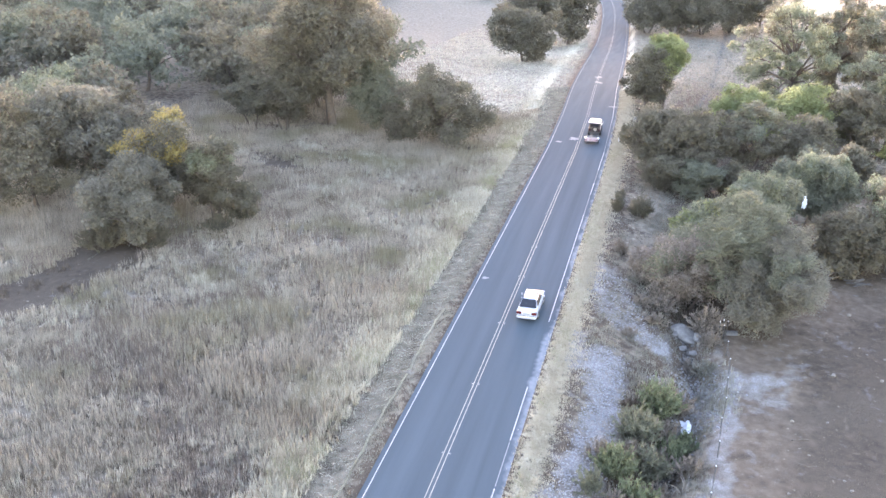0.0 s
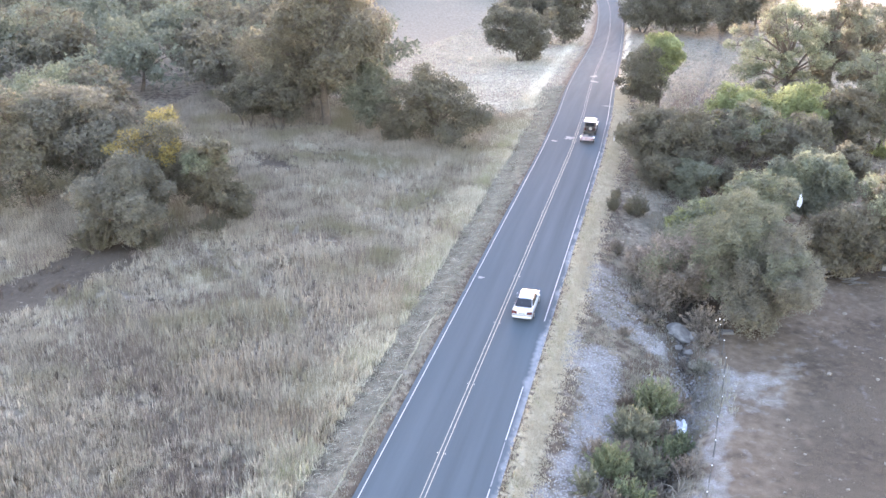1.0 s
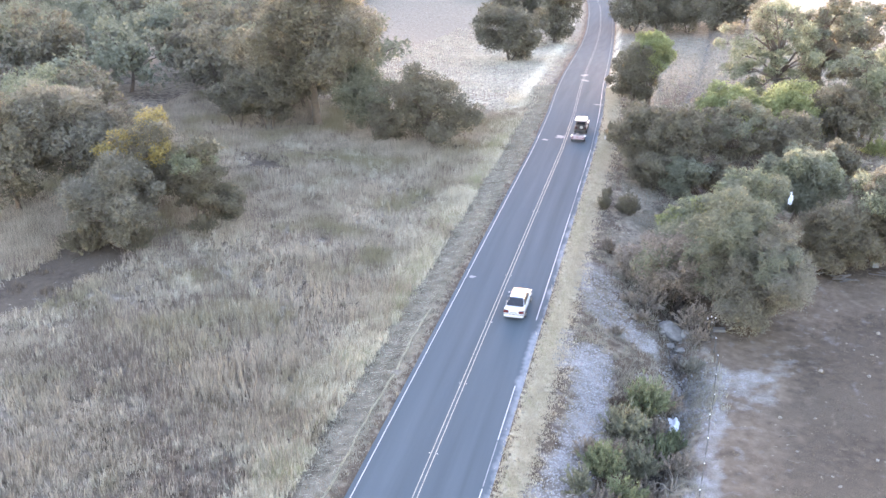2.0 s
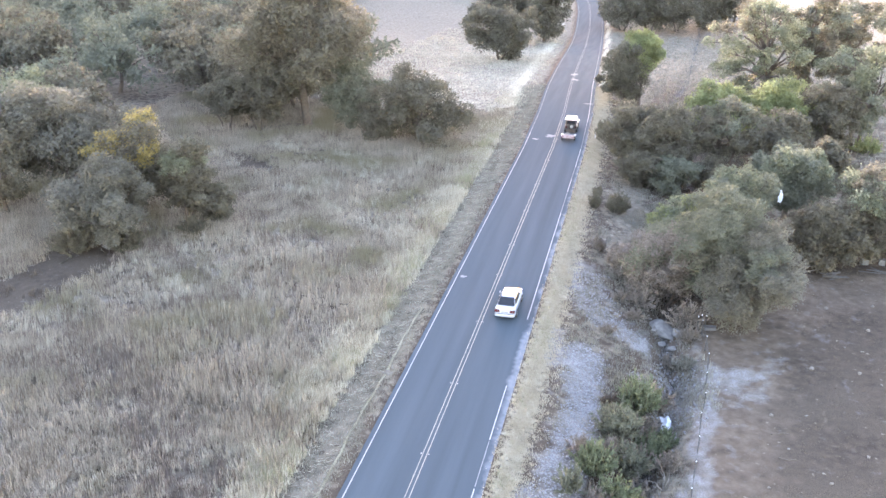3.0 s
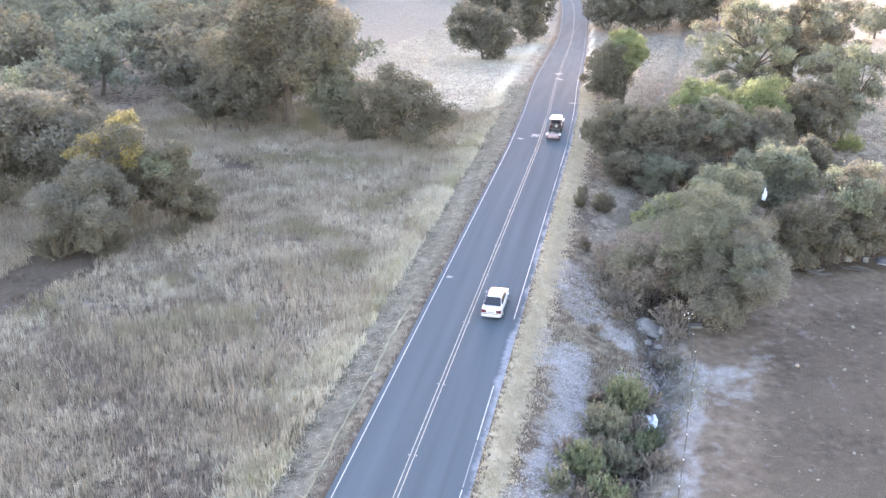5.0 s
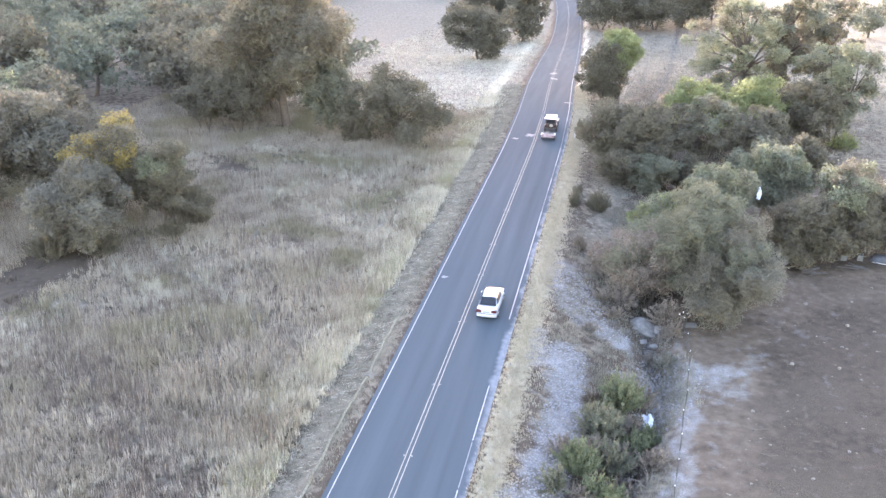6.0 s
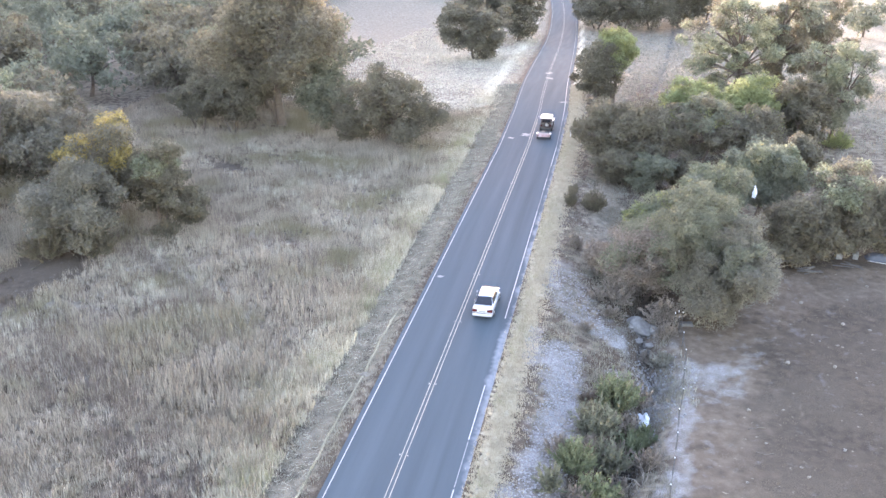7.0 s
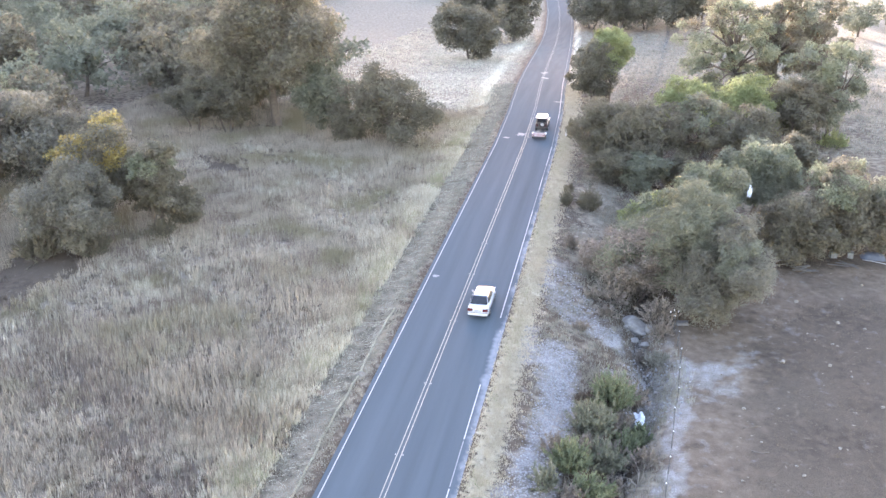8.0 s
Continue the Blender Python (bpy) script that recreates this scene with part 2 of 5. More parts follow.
# ---- mesh helpers ----
def mesh_object(name, bm, mat, parent=None, label="", smooth=False):
    me = bpy.data.meshes.new(name)
    bm.normal_update()
    bm.to_mesh(me)
    bm.free()
    me.materials.append(mat)
    if smooth:
        me.shade_smooth()
    ob = new(name, me)
    ob.parent = parent
    if label:
        ob["label"] = label
    return ob


def part(name, bm, mat, parent, label="", smooth=False):
    return mesh_object(name, bm, mat, parent, label, smooth)


def from_arrays(name, verts, loops, size, mat, parent=None):
    """A mesh of equal faces of the given size from numpy arrays."""
    me = bpy.data.meshes.new(name)
    count = len(loops) // size
    me.vertices.add(len(verts))
    me.vertices.foreach_set("co", np.ascontiguousarray(verts, dtype=np.float32).ravel())
    me.loops.add(len(loops))
    me.loops.foreach_set("vertex_index", np.ascontiguousarray(loops, dtype=np.int32))
    me.polygons.add(count)
    me.polygons.foreach_set("loop_start", np.arange(0, count * size, size, dtype=np.int32))
    me.update(calc_edges=True)
    me.materials.append(mat)
    ob = new(name, me)
    ob.parent = parent
    return ob


def box(bm, x0, x1, y0, y1, z0, z1, bevel=0.0):
    r = bmesh.ops.create_cube(bm, size=1.0, matrix=Matrix.Translation(((x0 + x1) / 2, (y0 + y1) / 2, (z0 + z1) / 2)) @ Matrix.Diagonal((x1 - x0, y1 - y0, z1 - z0, 1)))
    if bevel:
        edges = {e for v in r["verts"] for e in v.link_edges}
        bmesh.ops.bevel(bm, geom=list(edges), offset=bevel, segments=2, affect="EDGES", profile=0.6)
    return bm


def tube(bm, pts, radii, sides=7):
    """A tapered tube through the points."""
    rings = []
    for i, p in enumerate(pts):
        p = Vector(p)
        ahead = Vector(pts[min(i + 1, len(pts) - 1)]) - Vector(pts[max(i - 1, 0)])
        q = ahead.to_track_quat("Z", "Y")
        rings.append([bm.verts.new(p + q @ Vector((math.cos(a) * radii[i], math.sin(a) * radii[i], 0))) for a in (2 * math.pi * k / sides for k in range(sides))])
    for a, b in zip(rings, rings[1:]):
        for k in range(sides):
            bm.faces.new((a[k], a[(k + 1) % sides], b[(k + 1) % sides], b[k]))
    bm.faces.new(list(reversed(rings[0])))
    bm.faces.new(rings[-1])
    return bm


def ribbon(name, x_left, x_right, y0, y1, lift, mat, step=4.0, parent=None):
    """A strip along the road between two offsets from its centre."""
    n = max(2, int((y1 - y0) / step) + 1)
    ys = np.linspace(y0, y1, n)
    offs = np.linspace(x_left, x_right, 2 if abs(x_right - x_left) < 2 else 9)
    verts = np.array([(road_x(y) + o, y, fall(y) + lift + 0.03 * (1 - min(1.0, (o / 3.9) ** 2))) for y in ys for o in offs])
    w = len(offs)
    idx = np.array([(i * w + j, i * w + j + 1, (i + 1) * w + j + 1, (i + 1) * w + j) for i in range(n - 1) for j in range(w - 1)]).ravel()
    return from_arrays(name, verts, idx, 4, mat, parent)


# ---- ground ----
def spaced(bands):
    out = []
    for a, b, s in bands:
        out += list(np.arange(a, b, s))
    return np.array(out + [bands[-1][1]])


XS = spaced([(-4000, -600, 340), (-600, -160, 20), (-160, -60, 4), (-60, -10, 1.0), (-10, -3.6, 0.4), (-3.6, 3.8, 1.2), (3.8, 20, 0.35), (20, 45, 1.0), (45, 160, 5), (160, 600, 20), (600, 4000, 340)])
YS = spaced([(-4000, -200, 380), (-200, 20, 10), (20, 85, 0.5), (85, 150, 1.0), (150, 350, 4), (350, 700, 15), (700, 4000, 300)])


def near_line(x, y, pts, width):
    """1 on a broken line through the points, falling to 0 at the width."""
    best = np.full(np.shape(x), 1e9)
    for (ax, ay), (bx, by) in zip(pts, pts[1:]):
        t = np.clip(((x - ax) * (bx - ax) + (y - ay) * (by - ay)) / ((bx - ax) ** 2 + (by - ay) ** 2), 0, 1)
        best = np.minimum(best, np.hypot(x - ax - t * (bx - ax), y - ay - t * (by - ay)))
    return 1 - ss(width * 0.4, width, best)


OPEN_GROUND = [(31, 99), (34.6, 107), (39, 114), (43, 124), (47, 136), (53, 152)]
TRACK = [(-52, 46), (-44, 54.5), (-40.9, 60), (-39.6, 66), (-40.5, 72), (-44, 79)]
# pale gravel on the creek side: (points, width, strength)
GRAVEL = [([(8.3, 60), (9.1, 54), (8.7, 48), (7.9, 42), (7.0, 36)], 2.1, 0.85), ([(6.9, 75), (8.3, 69.5), (9.6, 67)], 2.7, 0.6),
          ([(9.8, 66.8), (11.0, 65.6), (12.2, 64.2)], 1.3, 0.68), ([(5.9, 62.8), (6.1, 57.5)], 1.0, 0.6), ([(12.4, 59.0), (13.4, 57.8)], 1.0, 0.5)]


def gravelly(x, y):
    x, y = x + 0.55 * wob(x, y, 1.1, 31) + 0.3 * wob(x, y, 0.45, 12), y + 1.1 * wob(x, y, 1.4, 8)
    return np.max([k * near_line(x, y, pts, w) for pts, w, k in GRAVEL], axis=0)


def build_ground():
    gx, gy = np.meshgrid(XS, YS)
    gz = land(gx, gy)
    d = gx - road_x(gy)
    gz = gz - 0.12 * (np.abs(d) < 4.0)
    verts = np.stack([gx, gy, gz], -1).reshape(-1, 3)
    h, w = gx.shape
    a = (np.arange(h - 1)[:, None] * w + np.arange(w - 1)).ravel()
    ob = from_arrays("ground", verts, np.stack([a, a + 1, a + w + 1, a + w], -1).ravel(), 4, GROUND)
    ob.data.shade_smooth()
    cx = np.interp(gy, CREEK_Y, CREEK_X)
    e = np.abs(gx - cx)
    wx, wy = gx + 0.5 * wob(gx, gy, 0.9, 13) + 0.4 * wob(gx, gy, 2.6, 9), gy + 0.9 * wob(gx, gy, 1.2, 6)
    zones = {
        "thatch": (0.68 + 0.3 * wob(gx * 9.0, gy * 0.6, 4.0, 21)) * np.exp(-((d + 6.0) / 1.9) ** 2) - 0.7 * np.exp(-(((gx + 34) / 7) ** 2 + ((gy - 99.5) / 6) ** 2)) + 0.65 * ss(125, 190, gy) * (np.abs(d) > 5.5)
        + 0.8 * ss(7.2, 9.0, -d) * (0.72 + 0.4 * wob(gx, gy, 4.0, 11)) + 0.45 * ss(40, 80, d) + 0.55 * np.exp(-((gx - 14.6 - 0.11 * (gy - 44)) / 1.3) ** 2) * (1 - ss(60, 68, gy)) * (gy > 0)
        + (0.35 + 0.3 * wob(gx, gy, 2.0, 17)) * np.exp(-((d - 9.5) / 3.2) ** 2) * (gy > 30) + 0.5 * np.exp(-((d - 10.5) / 2.0) ** 2) * ss(70, 90, gy) - near_line(gx, gy, TRACK, 4.6) + (0.42 + 0.3 * wob(gx, gy, 3.0, 29)) * near_line(wx, wy, OPEN_GROUND, 11.0),
        "straw": 0.2 * np.exp(-((d - 8.6) / 1.6) ** 2) * ss(76, 84, gy) * (1 - ss(118, 130, gy)) + 0.78 * np.exp(-((d - 5.25) / 0.95) ** 2) + 0.6 * np.exp(-((d + 8.4) / 1.2) ** 2) * ss(100, 115, gy)
        # Far slope left of the road, paled with straw colour to imitate glare.
        + (0.36 + 0.2 * wob(gx, gy, 8.0, 23)) * ss(6.8, 9.0, -d) * (1 - ss(24, 42, -d)) * ss(94, 130, gy) * (1 - ss(215, 260, gy)),
        "gravel": gravelly(gx, gy) * (0.85 + 0.3 * wob(gx, gy, 1.3, 7)) + 0.3 * np.exp(-((d - 6.5) / 0.6) ** 2) * (0.6 + 0.5 * wob(gx, gy, 2.6, 19))
        + (0.55 + 0.3 * wob(gx, gy, 0.8, 15)) * near_line(wx, gy, [(15.6, 40), (16.2, 46), (16.65, 50.5), (17.8, 61.2)], 1.05) + 0.14 * near_line(wx, wy, [(16.6, 42), (17.5, 50.5), (19.4, 60)], 2.8) + (0.3 + 0.2 * wob(gx, gy, 0.5, 5)) * near_line(wx, wy, [(19.4, 60.2), (20.6, 60.9), (22.0, 62.3)], 1.1)
        + (0.12 + 0.15 * wob(gx, gy, 1.2, 25)) * near_line(wx, wy, [(20.0, 60.8), (22.4, 64), (24.9, 68.5)], 4.4) + 0.18 * near_line(wx, wy, [(19.6, 60.5), (20.2, 57.0)], 1.6) + 0.35 * np.exp(-(((e - 2.0) / 0.8) ** 2)) * ss(52, 56, gy) * (1 - ss(66, 72, gy)),
        "tan": (0.62 + 0.25 * wob(gx, gy, 2.2, 27)) * np.maximum.reduce([near_line(wx, wy, [(17.4, 38), (18.6, 50), (19.6, 58), (19.6, 66)], 4.6), near_line(wx, wy, [(14.6, 52), (15.3, 60), (15.8, 70), (13, 76)], 2.8),
                                                                          near_line(wx, wy, [(20, 67), (24, 73), (28, 77), (36, 79)], 5.2), near_line(wx, wy, OPEN_GROUND, 11.0)]),
        "bed": (0.7 + 0.4 * wob(gx, gy, 1.7, 3)) * np.exp(-(e / 0.6) ** 2) * ss(40, 46, gy),
    }
    for name, v in zones.items():
        at = ob.data.attributes.new(name, "FLOAT", "POINT")
        at.data.foreach_set("value", np.ascontiguousarray(np.clip(v, 0, 1).ravel(), dtype=np.float32))
    return tagged(ob, "dry brown ground with straw verges, pale gravel and a creek bed", "ground", kind="structure")


build_ground()


def build_road():
    """The pavement, with its crown and a band of pale dust along the creek side."""
    ys = spaced([(-60, 34, 4), (34, 130, 0.4), (130, 420, 3)])
    offs = np.array([-3.95, -3.0, -1.5, 0, 1.5, 2.8, 3.2, 3.4, 3.55, 3.7, 3.85, 4.0, 4.15])
    o, y = np.meshgrid(offs, ys)
    ragged = np.array([0.5 * noise.noise(Vector((v * 0.16, 3.0, 0))) + 0.3 * noise.noise(Vector((v * 0.6, 7.0, 0))) for v in ys])[:, None]
    wide = 0.3 + ragged + 0.3 * np.exp(-((y - 57) / 6) ** 2)
    dust = np.clip(0.5 + (o - 4.15 + wide) * 1.6, 0, 1) * ss(34, 40, y) * (1 - 0.6 * ss(120, 150, y))
    verts = np.stack([o + road_x(y), y, fall(y) + 0.03 * (1 - np.minimum(1, (o / 3.9) ** 2))], -1).reshape(-1, 3)
    h, w = o.shape
    k = (np.arange(h - 1)[:, None] * w + np.arange(w - 1)).ravel()
    ob = from_arrays("road", verts, np.stack([k, k + 1, k + w + 1, k + w], -1).ravel(), 4, ASPHALT)
    ob.data.attributes.new("dust", "FLOAT", "POINT").data.foreach_set("value", np.ascontiguousarray(dust.ravel(), dtype=np.float32))
    return tagged(ob, "two-lane worn grey asphalt road curving away", "road", kind="structure")


def dusty(m):
    """Lays pale dust over a material where the sheet carries it, ragged by noise."""
    n, l = m.node_tree.nodes, m.node_tree.links
    b = n["Principled BSDF"]
    old = b.inputs["Base Color"].links[0].from_socket
    at, tex, co = n.new("ShaderNodeAttribute"), n.new("ShaderNodeTexNoise"), n.new("ShaderNodeTexCoord")
    at.attribute_name = "dust"
    tex.inputs["Scale"].default_value, tex.inputs["Detail"].default_value = 2.2, 6
    l.new(co.outputs["Object"], tex.inputs["Vector"])
    add, edge, mix = n.new("ShaderNodeMath"), n.new("ShaderNodeMapRange"), n.new("ShaderNodeMix")
    l.new(at.outputs["Fac"], add.inputs[0])
    l.new(tex.outputs[0], add.inputs[1])
    edge.inputs[1].default_value, edge.inputs[2].default_value, edge.inputs[4].default_value = 0.95, 1.55, 0.85
    l.new(add.outputs[0], edge.inputs[0])
    mix.data_type = "RGBA"
    mix.inputs["B"].default_value = (0.195, 0.205, 0.222, 1)
    l.new(edge.outputs[0], mix.inputs[0])
    l.new(old, mix.inputs["A"])
    l.new(mix.outputs["Result"], b.inputs["Base Color"])
    b.inputs["Specular IOR Level"].default_value = 0.08


dusty(ASPHALT)
road = build_road()
for name, o, w, spans, mat, label in (
        ("edge_line", -3.6, 0.06, [(-60, 118)], LINE_WHITE, "solid white edge line"),
        ("edge_line", -3.6, 0.07, [(118, 400)], LINE_WORN, "worn white edge line"),
        ("edge_line", 3.6, 0.07, [(-60, 42), (47.0, 53.6), (63.8, 88.5), (95.0, 99.5), (104, 112), (125, 160)], LINE_WHITE, "white edge line with worn gaps"),
        ("edge_line", 3.6, 0.06, [(42.2, 46.8), (88.7, 94.8), (99.7, 103.8), (112.2, 124.8), (160.2, 400)], LINE_WORN, "faint worn edge line"),
        ("centre_line", -0.13, 0.055, [(-60, 125)], LINE_YELLOW, "faded double yellow centre line"),
        ("centre_line", 0.13, 0.055, [(-60, 125)], LINE_YELLOW, "faded double yellow centre line"),
        ("centre_line", -0.13, 0.055, [(125, 400)], LINE_WORN, "worn double centre line"),
        ("centre_line", 0.13, 0.055, [(125, 400)], LINE_WORN, "worn double centre line")):
    for y0, y1 in spans:
        line = ribbon(name, o - w / 2, o + w / 2, y0, y1, 0.006, mat, 3.0, road)
        if label:
            line["label"] = label


def blotch(name, x, y, rx, ry, mat, seed, label, parent):
    """A thin uneven patch lying on the road."""
    rnd = random.Random(seed)
    bm = bmesh.new()
    ring = []
    for k in range(18):
        a = 2 * math.pi * k / 18
        r = 0.35 + 0.75 * rnd.random()
        px, py = x + rx * r * math.cos(a), y + ry * r * math.sin(a)
        ring.append(bm.verts.new((px, py, fall(py) + 0.012 + 0.03 * (1 - min(1, ((px - road_x(py)) / 3.9) ** 2)))))
    bm.faces.new(ring)
    return part(name, bm, mat, parent, label)


blotch("road_repair", -0.9, 116.8, 0.8, 1.0, PATCH, 1, "pale repair patch", road)
blotch("road_repair", -2.7, 115.0, 0.5, 0.4, PATCH, 2, "pale repair patch", road)
blotch("road_repair", 2.7, 136.0, 1.0, 0.45, PATCH, 3, "pale repair patch", road)
blotch("road_repair", -1.3, 156.0, 0.9, 1.2, PATCH, 4, "pale repair patch", road)
blotch("road_repair", -1.9, 162.0, 0.7, 1.6, PATCH, 5, "pale repair patch", road)
blotch("road_repair", -3.05, 70.6, 0.35, 0.35, PATCH, 6, "pale repair patch", road)


def road_marker(x, y):
    bm = bmesh.new()
    box(bm, -0.04, 0.04, -0.04, 0.04, 0.0, 0.02, 0.01)
    ob = mesh_object("road_marker", bm, REFLECT)
    ob.location = (x, y, fall(y) + 0.034)
    return tagged(ob, "small square raised road marker beside the centre line", "road marker", "markers along the centre line")


first_marker = road_marker(-0.24, 35.6)
for i, y in enumerate([44.6, 53.0, 62.5, 71.6, 78.6, 88.0, 96.6, 106.0, 115.5]):
    for x in (-0.24, 0.24):
        copy_thing(first_marker, Matrix.Translation((x, y, fall(y) + 0.034)))


# ---- trees ----
def leaf_cloud(rnd, lobes, count, size):
    """Verts of single leaf sprays on feathery tufts that stand out from the lobes (centre, radii)."""
    centres, radii = [], []
    for c, r in lobes:
        n_tuft = 8 if r.max() > 5 * size else 5
        v = rnd.normal(size=(n_tuft, 3))
        v[:, 2] = np.abs(v[:, 2]) * 0.9 - 0.3
        v /= np.linalg.norm(v, axis=1)[:, None]
        share = rnd.uniform(0.25, 0.6, (n_tuft, 1))
        centres += [c[None], c + v * r * (1 - 0.35 * share)]
        radii += [r[None] * 0.85, r * share * rnd.uniform(0.7, 1.2, (n_tuft, 3)) * (1, 1, 1.15)]
    centres, radii = np.concatenate(centres), np.concatenate(radii)
    weight = radii[:, 0] * radii[:, 1] + radii[:, 1] * radii[:, 2] + radii[:, 0] * radii[:, 2]
    pick = rnd.choice(len(centres), count, p=weight / weight.sum())
    c, r = centres[pick], radii[pick]
    v = rnd.normal(size=(count, 3))
    v[:, 2] += 0.2
    v /= np.linalg.norm(v, axis=1)[:, None]
    rad = 0.93 + 0.2 * rnd.normal(size=count)
    p = c + v * r * rad[:, None]
    out = v + rnd.normal(scale=0.8, size=(count, 3)) + np.array([0, 0, 0.35])
    out /= np.linalg.norm(out, axis=1)[:, None]
    side = np.cross(out, v + rnd.normal(scale=0.6, size=(count, 3)))
    side /= np.linalg.norm(side, axis=1)[:, None] + 1e-9
    up = np.cross(side, out)
    s = size * (0.55 + 0.9 * rnd.random(count))[:, None]
    w = s * (0.45 + 0.3 * rnd.random(count))[:, None]
    return np.stack([p + side * w, p + up * s * 1.5, p - side * w], 1).reshape(-1, 3)


def tree(name, height, width, leaf, seed, label, category="tree", count=6000, size=0.3, open_=0.0, stems=1, low=0.12, second=None):
    """A tapered trunk, forked limbs and a crown of leaf sprays, uneven in outline; its base at the origin."""
    rnd = np.random.default_rng(seed)
    root = new(name)
    lobes, limbs, tops = [], [], []
    half_w, half_h = width / 2, height * (1 - low) / 2
    mid_z = height * low + half_h
    for k in range(stems):
        a = 2 * math.pi * (k + 0.4) / stems + rnd.random()
        lean = (0.05 if stems == 1 else 0.16) * width
        base = Vector((0.35 * math.cos(a) * (stems > 1), 0.35 * math.sin(a) * (stems > 1), -0.4))
        fork = Vector((lean * math.cos(a), lean * math.sin(a), height * (0.26 + 0.1 * rnd.random())))
        mid = base.lerp(fork, 0.55) + Vector((rnd.normal() * 0.15, rnd.normal() * 0.15, 0))
        bm = bmesh.new()
        r0 = 0.03 * height * (1.0 if stems == 1 else 0.65)
        tube(bm, [base, base.lerp(mid, 0.3), mid, fork], [r0 * 1.35, r0, r0 * 0.85, r0 * 0.65], 9)
        part("trunk", bm, BARK, root, "grey-brown bark trunk", True)
        tops.append((fork, r0 * 0.6))
    n_lobe = int((26 if size < 0.4 else 18) * (1 + 1.1 * open_))
    reach = min(half_w, half_h)
    for k in range(n_lobe):
        z = 1 - 2 * (k + 0.5) / n_lobe
        a = 2.39996 * k + rnd.normal() * 0.3
        q = math.sqrt(1 - z * z)
        if open_ > 1 and k % 3 == 1:
            q *= 0.6
        out = min(1.0, 0.72 + 0.2 * rnd.normal() * (1 + 0.3 * open_))
        r = reach * (0.2 + 0.24 * rnd.random() ** 1.4) * (1 - 0.5 * open_)
        c = np.array((q * math.cos(a) * half_w * out, q * math.sin(a) * half_w * out, mid_z + z * half_h * min(out, 0.8)))
        c[2] = max(c[2], r * 0.5)
        lobes.append((c, np.array((r * 1.1, r * 1.1, r * 0.85))))
        for _ in range(2):
            v = rnd.normal(size=3)
            v /= np.linalg.norm(v)
            r2 = r * (0.4 + 0.25 * rnd.random())
            lobes.append((c + v * r * 0.85 * np.array((1, 1, 0.8)), np.array((r2, r2, r2 * 0.9))))
    if open_ < 0.5:
        lobes.append((np.array((0, 0, mid_z)), np.array((half_w, half_w, half_h)) * 0.55))
    for fork, r1 in tops if open_ > 0.6 else []:
        bm = bmesh.new()
        tip = Vector((fork.x * 1.5, fork.y * 1.5, height * 0.8))
        tube(bm, [fork - Vector((0, 0, 0.3)), fork.lerp(tip, 0.5) + Vector((0.03 * height, -0.02 * height, 0)), tip], [r1, r1 * 0.7, r1 * 0.25], 7)
        part("leader", bm, BARK, root, "", True)
    for k in range(0, n_lobe, 3 if open_ < 0.5 else 2):
        fork, r1 = tops[k % len(tops)]
        end = Vector(lobes[3 * k][0])
        if end.z < fork.z * 0.8:
            continue
        if open_ > 0.6:
            fork = fork.lerp(Vector((fork.x * 1.5, fork.y * 1.5, height * 0.8)), 0.75 * (k % 7) / 6 * max(0.0, min(1.0, (end.z - fork.z) / (0.5 * height))))
        elbow = fork.lerp(end, 0.5) + Vector((rnd.normal() * 0.3, rnd.normal() * 0.3, 0.05 * height))
        bm = bmesh.new()
        tube(bm, [fork, elbow, end, end + (end - elbow) * 0.25], [r1 * 0.7, r1 * 0.45, r1 * 0.22, r1 * 0.08], 6)
        for _ in range(3):
            s = elbow.lerp(end, 0.2 + 0.6 * rnd.random())
            e2 = s + Vector((rnd.normal(), rnd.normal(), 0.3 + rnd.random())) * width * 0.08
            tube(bm, [s, s.lerp(e2, 0.5) + Vector((0, 0, 0.1)), e2], [r1 * 0.25, r1 * 0.16, r1 * 0.05], 5)
        part("limb", bm, BARK, root, "", True)
    # Some upper lobes take the second colour; paler ones imitate sunlit tips.
    top_lobes = [i for i, q in enumerate(lobes) if q[0][2] > 0.6 * height and (i * 7 + seed) % 5 < 2]
    high = [lobes[i] for i in top_lobes]
    rest = [q for i, q in enumerate(lobes) if i not in top_lobes]
    groups = [(leaf, lobes)] if second is None or not high else [(leaf, rest), (second, high)]
    for mat, some in groups:
        n = count * len(some) // len(lobes)
        verts = leaf_cloud(rnd, some, n, size)
        verts[:, 2] = np.maximum(verts[:, 2], 0.05)
        from_arrays("crown", verts, np.arange(n * 3), 3, mat, root)
    return tagged(root, label, category)


def put(ob, x, y, turn=0.0, scale=1.0, sink=0.1):
    ob.matrix_basis = Matrix.Translation((x, y, float(land(x, y)) - sink)) @ Matrix.Rotation(turn, 4, "Z") @ Matrix.Scale(scale, 4)
    return ob


